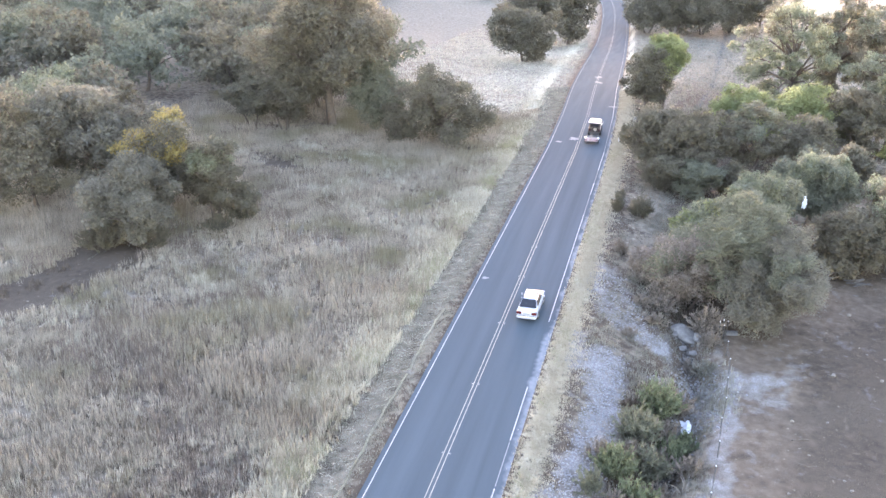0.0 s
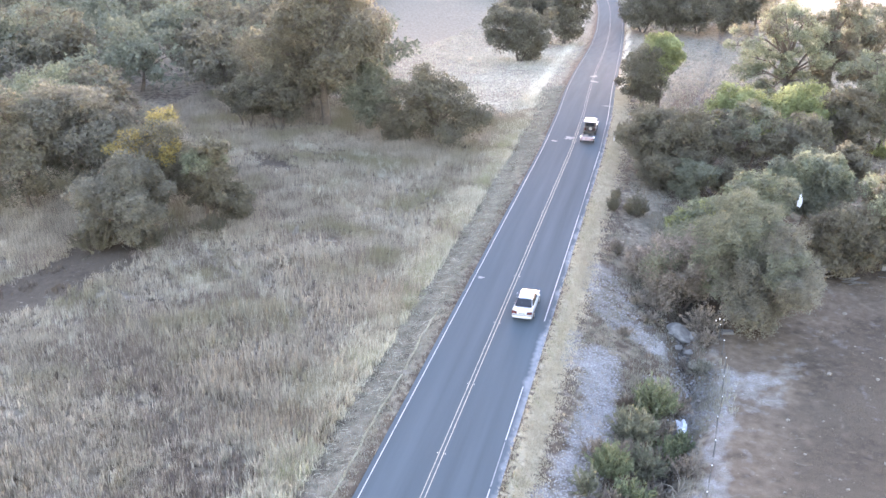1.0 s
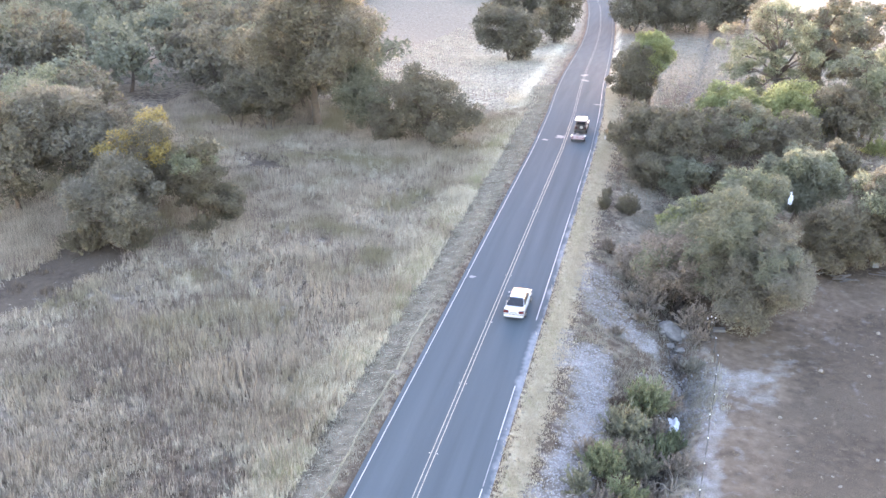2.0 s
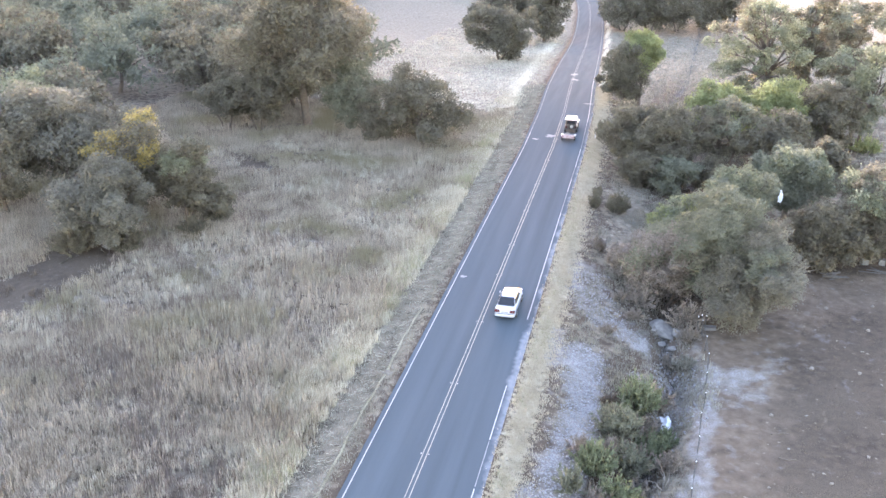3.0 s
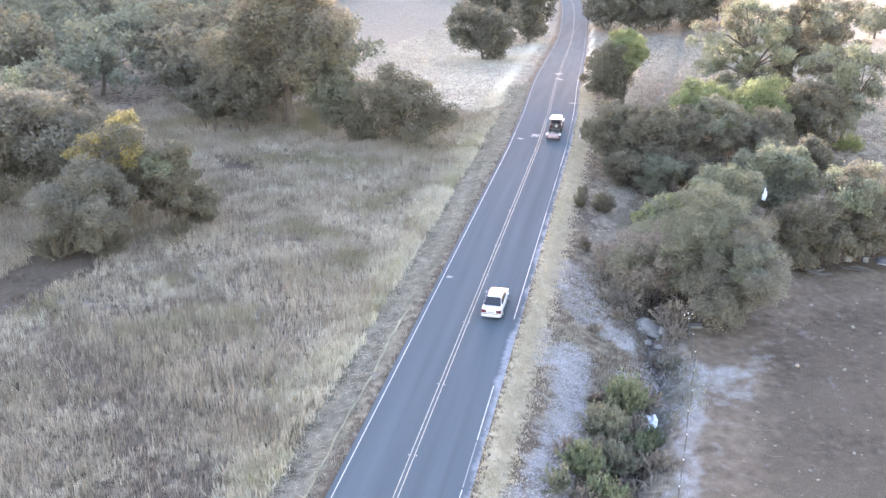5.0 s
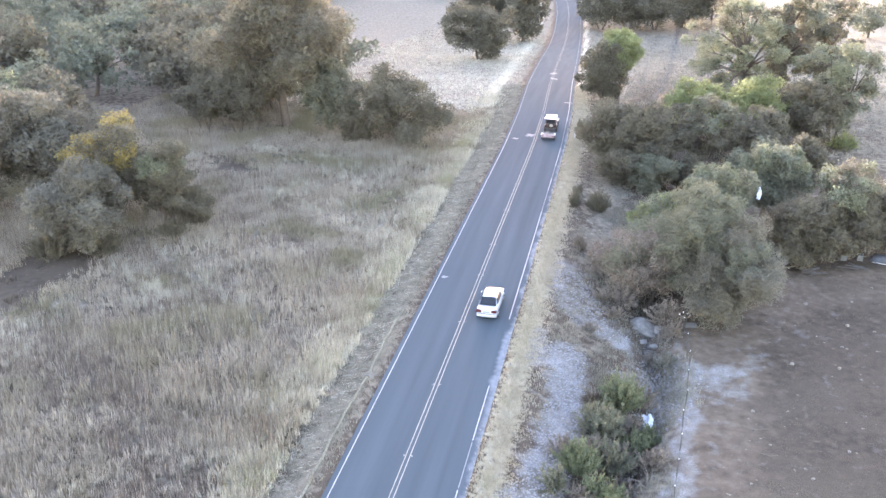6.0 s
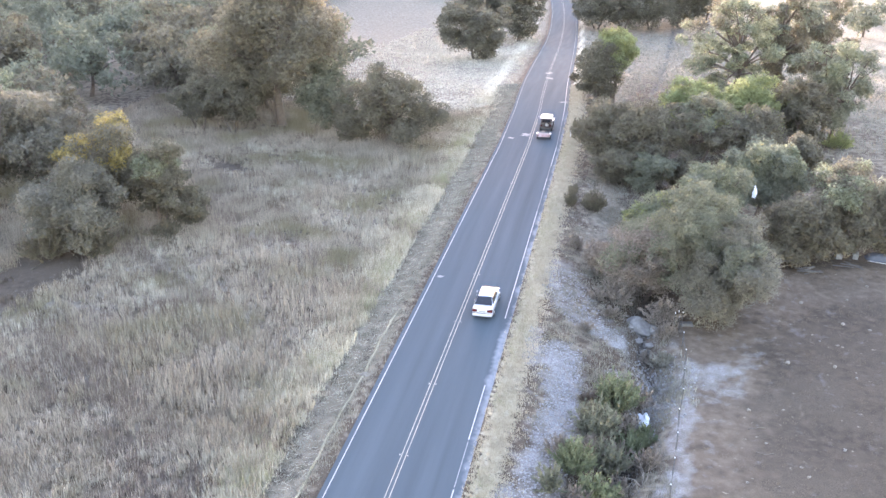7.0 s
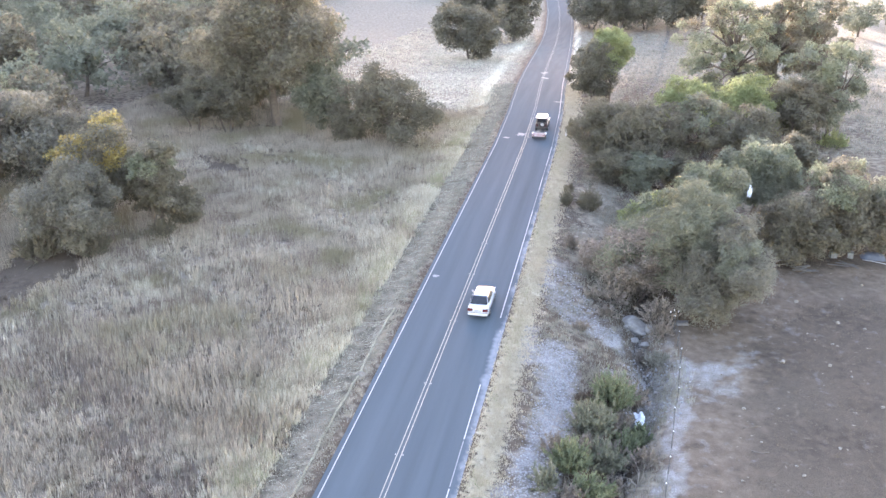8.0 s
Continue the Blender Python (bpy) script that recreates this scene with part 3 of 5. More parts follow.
# x, y, height, width, leaves, label, leaf count, leaf size, openness, stems, low crown, second leaves
FIELD_OAKS = [
    (-38.9, 71.6, 8.3, 9.4, LEAF_HAZE_GREY, "dense grey-green oak with low boughs in the dry grass", 19000, 0.2, 0, 2, 0.03, None),
    (-39.4, 79.4, 10.9, 8.6, LEAF_OLIVE, "oak with sunlit yellow coloured into its crown top", 11000, 0.25, 0.15, 1, 0.1, LEAF_SUN_YELLOW),
    (-33.3, 78.2, 10.2, 5.2, LEAF_OLIVE, "dark oak with a greener top", 9500, 0.24, 0.1, 2, 0.02, LEAF_PALE),
    (-30.9, 79.6, 4.4, 3.8, LEAF_OLIVE, "small dark oak beside a taller one", 3600, 0.22, 0, 2, 0.05, None),
    (-49.6, 83.6, 13.4, 13.0, LEAF_HAZE_GREY, "broad grey oak behind the field's smaller oaks", 13000, 0.29, 0.1, 2, 0.1, None),
    (-54.0, 77.0, 12.6, 10.6, LEAF_OLIVE, "broad dark oak beside the field track", 10000, 0.29, 0, 1, 0.06, None),
    (-64.6, 95.0, 11.6, 11.0, LEAF_PALE, "pale green oak at the wood's edge", 7500, 0.33, 0, 1, 0.05, None),
]
FAR_FIELD_OAKS = [
    (-46.2, 113.5, 7.9, 6.2, LEAF_OLIVE, "small dark oak at the far field edge", 6000, 0.28, 0, 2, 0.16, None),
    (-35.4, 117.5, 22.0, 18.5, LEAF_OLIVE, "tall spreading oak at the far field edge", 20000, 0.35, 0, 1, 0.2, None),
    (-40.9, 113.6, 8.2, 7.8, LEAF_OLIVE, "low spreading oak with bare stems at the far field edge", 6500, 0.29, 0.2, 3, 0.2, None),
    (-43.8, 121.0, 14.5, 10.0, LEAF_OLIVE, "tall oak standing behind the far field edge", 7500, 0.33, 0, 1, 0.1, None),
    (-28.4, 116.0, 10.0, 7.6, LEAF_GREY, "grey oak beside the tall spreading oak", 6500, 0.3, 0.1, 1, 0.1, None),
    (-23.6, 112.0, 5.4, 4.8, LEAF_OLIVE, "low dark oak bush at the far field edge", 4500, 0.27, 0, 2, 0.04, None),
    (-18.4, 113.2, 10.4, 11.4, LEAF_OLIVE, "round oak standing by the road bank", 12000, 0.29, 0, 1, 0.03, None),
]
ROAD_OAKS = [
    (-20.2, 190.5, 12.8, 16.5, LEAF_OLIVE, "round roadside oak above the pale slope", 9500, 0.42, 0, 2, 0.0, None),
    (-16.4, 236.0, 15.5, 11.5, LEAF_OLIVE, "dark roadside oak on the bend", 6000, 0.5, 0, 1, 0.02, None),
    (-26.5, 242.0, 16.0, 16.0, LEAF_OLIVE, "dark roadside oak on the bend", 6500, 0.5, 0, 1, 0.02, None),
    (7.6, 139.2, 9.6, 7.2, LEAF_OLIVE, "dark dense roadside oak with low boughs", 9500, 0.27, 0, 2, 0.0, None),
    (9.9, 141.2, 12.4, 6.2, LEAF_GREEN, "roadside oak with sunlit green put into its leaf colour", 8500, 0.26, 0, 2, 0.35, None),
    (2.2, 268.0, 13.0, 12.5, LEAF_OLIVE, "dark oak of a thick row beyond the bend", 4500, 0.5, 0, 2, 0.0, None),
    (9.8, 270.0, 14.0, 13.0, LEAF_OLIVE, "dark oak of a thick row beyond the bend", 4500, 0.5, 0, 2, 0.0, None),
    (17.5, 273.0, 13.0, 13.5, LEAF_OLIVE, "dark oak of a thick row beyond the bend", 4500, 0.5, 0, 2, 0.0, None),
    (25.5, 281.0, 13.5, 13.0, LEAF_OLIVE, "dark oak of a thick row beyond the bend", 4500, 0.5, 0, 2, 0.0, None),
]
PASTURE_OAKS = [
    (28.0, 146.0, 17.0, 17.4, LEAF_PALE, "open-branched valley oak with pale green leaves", 12500, 0.26, 1.1, 1, 0.03, LEAF_OLIVE),
    (35.6, 152.0, 18.6, 9.6, LEAF_OLIVE, "tall dark oak beside the pasture", 8500, 0.31, 0.65, 1, 0.08, LEAF_GREY),
    (42.6, 162.0, 17.0, 11.0, LEAF_OLIVE, "spreading dark oak beside the pasture", 8500, 0.33, 0.6, 1, 0.08, LEAF_GREY),
    (38.4, 124.6, 14.6, 11.0, LEAF_GREY, "spreading oak with bare lower twigs", 8500, 0.28, 0.9, 2, 0.08, LEAF_PALE),
    (20.8, 122.0, 8.4, 10.6, LEAF_GREEN, "green bushy oak with sunlight put into its leaf colour", 9500, 0.28, 0, 2, 0.04, None),
    (28.2, 122.0, 8.8, 9.8, LEAF_GREEN, "green bushy oak with sunlight put into its leaf colour", 9000, 0.28, 0, 2, 0.04, None),
]
CREEK_OAKS = [
    (9.6, 108.5, 7.8, 7.2, LEAF_OLIVE, "dark multi-stemmed oak on the creek bank", 8500, 0.25, 0.2, 3, 0.04, None),
    (14.6, 105.5, 9.6, 7.8, LEAF_OLIVE, "dark multi-stemmed oak on the creek bank", 8000, 0.24, 0.5, 3, 0.14, None),
    (20.6, 108.5, 9.8, 9.0, LEAF_OLIVE, "dark multi-stemmed oak on the creek bank", 8500, 0.24, 0.6, 3, 0.2, LEAF_GREY),
    (26.0, 93.8, 9.4, 7.6, LEAF_GREY, "grey-green oak at the pasture's corner", 11000, 0.24, 0.1, 1, 0.05, LEAF_PALE),
    (20.6, 69.2, 8.6, 9.6, LEAF_HAZE_GREY, "large bushy grey-green oak over the creek", 32000, 0.15, 0.2, 3, 0.0, LEAF_GREY),
    (18.2, 71.6, 11.2, 6.8, LEAF_GREY, "tall bushy grey-green oak over the creek", 18000, 0.155, 0, 2, 0.03, None),
    (19.8, 82.0, 9.4, 7.6, LEAF_GREY, "bushy grey-green oak with a paler top", 11000, 0.22, 0, 2, 0.03, LEAF_PALE),
    (15.6, 82.0, 7.8, 5.8, LEAF_PALE, "bushy oak with a yellow-green top", 7000, 0.22, 0, 2, 0.03, LEAF_GREEN),
    (14.2, 74.2, 7.4, 7.4, LEAF_DRY, "dry grey-brown bushy oak over the creek bank", 15000, 0.16, 0.1, 3, 0.0, LEAF_GREY),
    (10.9, 75.6, 3.6, 4.0, LEAF_DRY, "low dry bush at the foot of the creek oaks", 4200, 0.18, 0.1, 3, 0.0, None),
]
UNDERSTOREY = [
    (34.4, 120.0, 10.6, 6.6, LEAF_OLIVE, "dark dense oak among the pasture trees", 7500, 0.26, 0.1, 2, 0.02, None),
    (27.2, 111.0, 7.8, 7.4, LEAF_OLIVE, "dark dense oak among the creek trees", 7500, 0.26, 0.2, 2, 0.04, None),
    (31.2, 100.5, 7.8, 4.8, LEAF_OLIVE, "narrow dark oak at the pasture's corner", 5500, 0.24, 0.1, 2, 0.02, None),
    (11.6, 101.6, 4.6, 5.4, LEAF_OLIVE, "low dark oak bush below the creek trees", 5200, 0.22, 0.1, 3, 0.02, None),
    (14.9, 100.6, 4.8, 5.2, LEAF_GREY, "low grey-green oak bush below the creek trees", 5200, 0.21, 0.1, 3, 0.02, None),
    (19.0, 103.0, 4.2, 4.2, LEAF_OLIVE, "low dark oak bush below the creek trees", 3800, 0.22, 0.1, 3, 0.02, None),
]
CORNER_OAKS = [
    (28.4, 82.4, 6.6, 6.4, LEAF_OLIVE, "low dark oak at the pasture edge", 9500, 0.22, 0, 3, 0.0, None),
    (33.0, 85.2, 9.4, 6.4, LEAF_OLIVE, "dark oak with a greener top at the pasture edge", 9500, 0.23, 0, 2, 0.02, LEAF_PALE),
    (37.2, 86.6, 7.8, 6.8, LEAF_OLIVE, "dark oak at the pasture edge", 7500, 0.24, 0, 2, 0.03, LEAF_GREY),
    (31.0, 84.2, 5.2, 4.4, LEAF_OLIVE, "low dark oak between two taller ones", 5000, 0.22, 0, 3, 0.0, None),
]
for k, (x, y, h, w, leaf, label, count, size, open_, stems, low, second) in enumerate(FIELD_OAKS + FAR_FIELD_OAKS + ROAD_OAKS + PASTURE_OAKS + CREEK_OAKS + CORNER_OAKS + UNDERSTOREY):
    put(tree("oak_tree", h, w, leaf, 100 + k, label, "tree", int(count * 2.65), size * 0.58, open_, stems, low, second), x, y, 0.7 * k)

WOOD_LABEL = "grey-green oak in the shaded wood"
wood = [tree("wood_oak", 13.0, 14.0 + k, (LEAF_OLIVE, LEAF_GREY, LEAF_OLIVE, LEAF_GREY)[k], 300 + k, WOOD_LABEL, "tree", 4000, 0.4, 0.1, 1, 0.05) for k in range(4)]
for ob in wood:
    tagged(ob, group="oaks of the wood")
rnd = random.Random(5)
spots = [(-66, 139), (-84, 145), (-86, 128), (-72, 112), (-60, 98), (-98, 118), (-57, 128), (-75, 95)]
tries = 0
while len(spots) < 112 and tries < 6000:
    tries += 1
    x, y = rnd.uniform(-230, -24), rnd.uniform(88, 345)
    edge = -52 if y < 125 else -26 - 0.1 * (y - 125)
    if (x > -52 and y > 155) or x > edge or (y < 150 and x > -62 and y > 84 and rnd.random() < 0.6):
        continue
    if -62 < x + 0.28 * (y - 150) * 0.6 < -28 and 165 < y < 345:
        continue
    if (x + 55) ** 2 + (y - 105) ** 2 < 150 or x < -0.8 * y - 4:
        continue
    if any((x - a) ** 2 + (y - b) ** 2 < 95 for a, b in spots):
        continue
    spots.append((x, y))
spots += [(34, 286), (9, 292), (27, 298), (47, 231), (56, 238), (75, 271), (92, 285), (44, 330), (70, 345)]
for k, (x, y) in enumerate(spots):
    src = wood[k % 4]
    ob = src if k < 4 else copy_thing(src, Matrix())
    put(ob, x, y, rnd.uniform(0, 6.28), rnd.uniform(0.75, 1.12) * (0.95 if x < 0 else 1.2 if x < 36 else 0.85), 0.3)


# ---- shrubs ----
def shrub(height, width, leaf, seed, label, count=1500, size=0.13):
    """Many upright twigs from one root, set with small leaves."""
    rnd2 = np.random.default_rng(seed)
    root = new("shrub")
    n_twig = max(24, count // 34)
    a = rnd2.random(n_twig) * 2 * math.pi
    spread = rnd2.random(n_twig) ** 0.6
    base = np.stack([np.cos(a) * spread * width * 0.22, np.sin(a) * spread * width * 0.22, np.zeros(n_twig) - 0.1], -1)
    tip = np.stack([np.cos(a) * spread * width * 0.52, np.sin(a) * spread * width * 0.52, height * (1.02 - 0.5 * spread ** 2) * rnd2.uniform(0.5, 1.2, n_twig)], -1)
    tip += rnd2.normal(scale=0.1 * width, size=(n_twig, 3)) * (1, 1, 0.5)
    bm = bmesh.new()
    for k in range(0, n_twig, 2):
        tube(bm, [tuple(base[k]), tuple((base[k] + tip[k]) / 2 + (0, 0, 0.06 * height)), tuple(tip[k])], [0.022, 0.014, 0.005], 4)
    part("stem", bm, BARK, root, "thin grey-brown twigs")
    per = 34
    u = 0.25 + 0.75 * rnd2.random((n_twig, per)) ** 0.8
    p = base[:, None] + (tip - base)[:, None] * u[..., None] + rnd2.normal(scale=0.04 * height ** 0.5, size=(n_twig, per, 3))
    p[..., 2] += 0.06 * height * np.sin(u * math.pi)
    p = p.reshape(-1, 3)
    way = np.repeat(tip - base, per, axis=0)
    way = way / np.linalg.norm(way, axis=1)[:, None] + rnd2.normal(scale=0.35, size=p.shape)
    way /= np.linalg.norm(way, axis=1)[:, None]
    side = np.cross(way, rnd2.normal(size=p.shape))
    side /= np.linalg.norm(side, axis=1)[:, None] + 1e-9
    s = size * rnd2.uniform(0.6, 1.5, (len(p), 1))
    verts = np.stack([p - way * s * 0.7, p + side * s * 0.3, p + way * s * 1.2, p - side * s * 0.3], 1).reshape(-1, 3)
    verts[:, 2] = np.maximum(verts[:, 2], 0.02)
    from_arrays("foliage", verts, np.arange(len(p) * 4), 4, leaf, root)
    return tagged(root, label, "shrub")


BANK_SHRUBS = [
    (-40.9, 69.6, 2.4, 4.0, LEAF_OLIVE, "low dark bush below the field oak", 3600, 0.16),
    (-36.4, 71.2, 2.2, 3.2, LEAF_OLIVE, "low dark bush below the field oak", 2600, 0.16),
    (-32.0, 76.4, 2.0, 2.8, LEAF_OLIVE, "low dark bush below the field oaks", 2200, 0.16),
    (9.3, 91.6, 2.3, 2.0, LEAF_OLIVE, "small round dark shrub on the bank", 3000, 0.13),
    (6.9, 91.2, 2.1, 1.1, LEAF_OLIVE, "small upright dark shrub on the bank", 1800, 0.13),
    (7.0, 96.0, 0.9, 1.0, LEAF_OLIVE, "small dark shrub on the bank", 700, 0.12),
    (8.2, 80.3, 1.4, 1.4, LEAF_DRY, "straggling brown shrub on the bank", 1300, 0.13),
    (10.2, 77.0, 1.7, 1.9, LEAF_DRY, "straggling brown shrub on the bank", 1200, 0.14),
    (39.6, 122.4, 2.2, 3.6, LEAF_GREEN, "low green shrub under the pasture oaks", 2400, 0.15),
    (5.9, 119.0, 2.4, 1.7, LEAF_OLIVE, "small dark shrub beside the road", 1200, 0.15),
]
CREEK_SHRUBS = [
    (12.6, 54.6, 2.7, 2.5, LEAF_SHRUB, "green creek shrub with dense leaves", 4200, 0.13),
    (11.4, 51.2, 2.2, 2.6, LEAF_GREY, "grey-green creek shrub with thin leaves", 3600, 0.13),
    (13.7, 50.6, 2.2, 2.0, LEAF_SHRUB, "low olive creek shrub", 3000, 0.13),
    (12.2, 48.4, 2.2, 2.2, LEAF_GREY, "grey-green creek shrub with thin leaves", 3000, 0.13),
    (10.2, 46.2, 2.2, 2.1, LEAF_SHRUB, "green creek shrub with dense leaves", 3200, 0.13),
    (11.6, 44.2, 2.4, 2.3, LEAF_SHRUB, "green creek shrub with dense leaves", 3200, 0.13),
    (9.0, 44.0, 1.6, 1.5, LEAF_GREY, "dry grey creek shrub", 1600, 0.12),
    (13.9, 56.0, 1.7, 1.8, LEAF_DRY, "dry brown brush beside the creek", 2200, 0.12),
]
DRY_BRUSH = [
    (12.9, 49.4, 1.5, 2.0, LEAF_DRY, "dry brown brush beside the creek", 1800, 0.12),
    (14.8, 48.6, 1.2, 1.6, LEAF_DRY, "dry brown brush beside the creek", 1400, 0.12),
    (13.2, 52.6, 1.4, 1.8, LEAF_DRY, "dry brown brush between the creek shrubs", 1600, 0.12),
    (11.2, 48.8, 1.3, 1.8, LEAF_DRY, "dry brown brush between the creek shrubs", 1500, 0.12),
    (13.0, 46.2, 1.4, 2.0, LEAF_DRY, "dry brown brush between the creek shrubs", 1600, 0.12),
    (10.4, 43.2, 1.3, 2.0, LEAF_DRY, "dry brown brush between the creek shrubs", 1600, 0.12),
    (14.6, 52.0, 1.3, 1.6, LEAF_SHRUB, "low olive creek shrub", 1500, 0.12),
    (16.0, 68.4, 2.0, 2.6, LEAF_DRY, "dry brown brush under the creek oak", 2200, 0.12),
    (12.2, 70.6, 1.2, 2.2, LEAF_DRY, "low dry brown brush above the creek", 1500, 0.14),
    (11.8, 68.0, 0.9, 1.6, LEAF_DRY, "low dry brown brush above the creek", 1000, 0.14),
    (14.9, 63.6, 1.1, 1.5, LEAF_DRY, "dry brown brush on the creek bank", 1000, 0.12),
    (15.9, 62.6, 1.0, 1.6, GRASS_TAN, "tall pale dry reeds above the creek", 1200, 0.13),
    (9.2, 47.6, 1.1, 1.6, LEAF_DRY, "dry brown brush beside the creek", 1400, 0.12),
    (16.2, 66.0, 1.3, 1.8, LEAF_DRY, "dry brown brush beside the creek", 1500, 0.12),
    (12.6, 72.4, 2.2, 2.6, LEAF_DRY, "dry brown brush on the creek bank", 2000, 0.13),
    (10.6, 70.6, 1.0, 1.3, LEAF_DRY, "dry brown brush on the creek bank", 900, 0.12),
    (9.9, 64.6, 0.8, 1.1, LEAF_DRY, "dry brown brush on the gravel bank", 700, 0.11),
    (10.7, 54.3, 0.9, 1.1, WEED, "small dark brown bush on the gravel", 1300, 0.1),
]
for k, (x, y, h, w, leaf, label, count, size) in enumerate(BANK_SHRUBS + CREEK_SHRUBS + DRY_BRUSH):
    put(shrub(h, w * 1.22, leaf, 500 + k, label, int(count * 1.3), size * 0.9), x, y, k)


# ---- grass: uncountable, one sheet of blades each ----
def blades(name, x, y, height, rnd3, mat, label, per=9, reach=0.13, width=0.036):
    n = len(x)
    bx = np.repeat(x, per) + rnd3.normal(scale=reach, size=n * per)
    by = np.repeat(y, per) + rnd3.normal(scale=reach, size=n * per)
    h = np.repeat(height, per) * (0.55 + 0.7 * rnd3.random(n * per))
    z = land(bx, by) - 0.03
    a = rnd3.random(n * per) * 2 * math.pi
    wx, wy = np.cos(a) * width, np.sin(a) * width
    lean = rnd3.normal(scale=0.15, size=(2, n * per)) * h
    verts = np.stack([np.stack([bx - wx, by - wy, z], -1), np.stack([bx + wx, by + wy, z], -1), np.stack([bx + lean[0], by + lean[1], z + h], -1)], 1).reshape(-1, 3)
    return tagged(from_arrays(name, verts, np.arange(n * per * 3), 3, mat), label, "grass", kind="stuff")


r3 = np.random.default_rng(9)
n = 98000
gx, gy = r3.uniform(-62, -5.8, n), r3.uniform(28, 132, n)
keep = r3.random(n) < 0.35 + 0.65 * ss(-0.35, 0.5, wob(gx, gy, 3.1, 2) + 0.6 * wob(gx, gy, 9.0, 6))
keep &= r3.random(n) > 1.2 * near_line(gx, gy, TRACK, 4.6)
keep &= r3.random(n) > 1.1 * np.exp(-(((gx + 34) / 6.5) ** 2 + ((gy - 99) / 5.5) ** 2)) * ss(-0.5, 0.2, wob(gx, gy, 2.4, 33))
keep &= r3.random(n) < ss(7.1, 8.0, -gx) + 0.015
keep &= gx > -0.9 * gy - 2
keep &= r3.random(n) > 0.12 * ss(11, 22, -gx) * (1 - ss(48, 66, gy))
gx, gy = gx[keep], gy[keep]
gh = (0.55 + 0.42 * ss(-0.5, 0.7, wob(gx, gy, 6.0, 1))) * (0.6 + 0.4 * ss(6, 10, -gx)) * r3.uniform(0.7, 1.3, len(gx))
blades("field_grass", gx, gy, gh, r3, GRASS, "tall dry bleached field grass with greener patches", 11, 0.14, 0.026)
n = 36000
gx, gy = r3.uniform(4.25, 7.4, n), r3.uniform(36, 150, n)
keep = r3.random(n) < 0.7 * np.exp(-((gx - 5.35) / 1.0) ** 2)
blades("verge_grass", gx[keep] + road_x(gy[keep]), gy[keep], r3.uniform(0.1, 0.24, keep.sum()), r3, GRASS_PALE, "short bleached straw on the road verge", 7, 0.14, 0.03)
n = 34000
gx, gy = r3.uniform(-14.5, -7.3, n), r3.uniform(30, 185, n)
keep = r3.random(n) < np.exp(-((gx + 9.0) / 2.0) ** 2) * (1 - ss(112, 150, gy)) * ss(-0.7, 0.3, wob(gx, gy, 2.2, 4))
blades("bank_edge_grass", gx[keep] + road_x(gy[keep]), gy[keep], r3.uniform(0.35, 0.75, keep.sum()), r3, BANK_STRAW, "bleached tall grass edging the field by the road", 7, 0.14, 0.032)
n = 26000
gx, gy = r3.uniform(-7.9, -4.2, n), r3.uniform(32, 150, n)
keep = r3.random(n) < (0.3 + 0.65 * ss(4.4, 5.3, -gx)) * (0.6 + 0.4 * ss(-0.3, 0.4, wob(gx * 6, gy, 3.0, 5)))
blades("shoulder_grass", gx[keep] + road_x(gy[keep]), gy[keep], r3.uniform(0.08, 0.2, keep.sum()), r3, SHOULDER, "short grey mown grass on the road shoulder", 5, 0.2, 0.03)
n = 26000
gx, gy = r3.uniform(7, 24, n), r3.uniform(44, 120, n)
keep = (r3.random(n) < (0.25 + 0.5 * ss(0, 0.6, wob(gx, gy, 2.5, 7))) * (1 - 0.6 * (gx < 11) * (gy > 76))) & (np.abs(gx - np.interp(gy, CREEK_Y, CREEK_X)) > 0.55) & ((gx < 16.2) | (gy > 76)) & (r3.random(n) > 1.15 * gravelly(gx, gy))
blades("bank_grass", gx[keep], gy[keep], r3.uniform(0.2, 0.5, keep.sum()), r3, GRASS_TAN, "thin dry grass on the creek banks", 10, 0.2, 0.02)
n = 5200
gx, gy = r3.uniform(18.2, 45, n), r3.uniform(38, 84, n)
keep = (r3.random(n) < 0.55 + 0.35 * wob(gx, gy, 7.0, 3)) & (gx > 16.6 + 0.13 * (gy - 45))
blades("pasture_stubble", gx[keep], gy[keep], r3.uniform(0.05, 0.16, keep.sum()), r3, STUBBLE, "short brown stubble on the grazed pasture", 7, 0.22, 0.03)


def pebbles(name, x, y, size, mat, label, rnd3):
    """Loose stones too many to count, as small lumps of six corners."""
    n = len(x)
    shape = np.array([(1, 0, 0), (-1, 0, 0), (0, 1, 0), (0, -1, 0), (0, 0, 0.75), (0, 0, -0.6)])
    faces = np.array([(0, 2, 4), (2, 1, 4), (1, 3, 4), (3, 0, 4), (2, 0, 5), (1, 2, 5), (3, 1, 5), (0, 3, 5)])
    v = shape[None] * rnd3.uniform(0.6, 1.3, (n, 6, 1)) * size[:, None, None]
    a = rnd3.random(n) * 6.28
    rx = v[..., 0] * np.cos(a)[:, None] - v[..., 1] * np.sin(a)[:, None]
    ry = v[..., 0] * np.sin(a)[:, None] + v[..., 1] * np.cos(a)[:, None]
    z = land(x, y)
    verts = np.stack([rx + x[:, None], ry + y[:, None], v[..., 2] + z[:, None] + 0.2 * size[:, None]], -1).reshape(-1, 3)
    idx = (faces[None] + 6 * np.arange(n)[:, None, None]).ravel()
    return tagged(from_arrays(name, verts, idx, 3, mat), label, "gravel", kind="stuff")


n = 16000
gx, gy = r3.uniform(5.6, 13.5, n), r3.uniform(37, 75, n)
keep = r3.random(n) < gravelly(gx, gy) ** 1.6 * 1.1
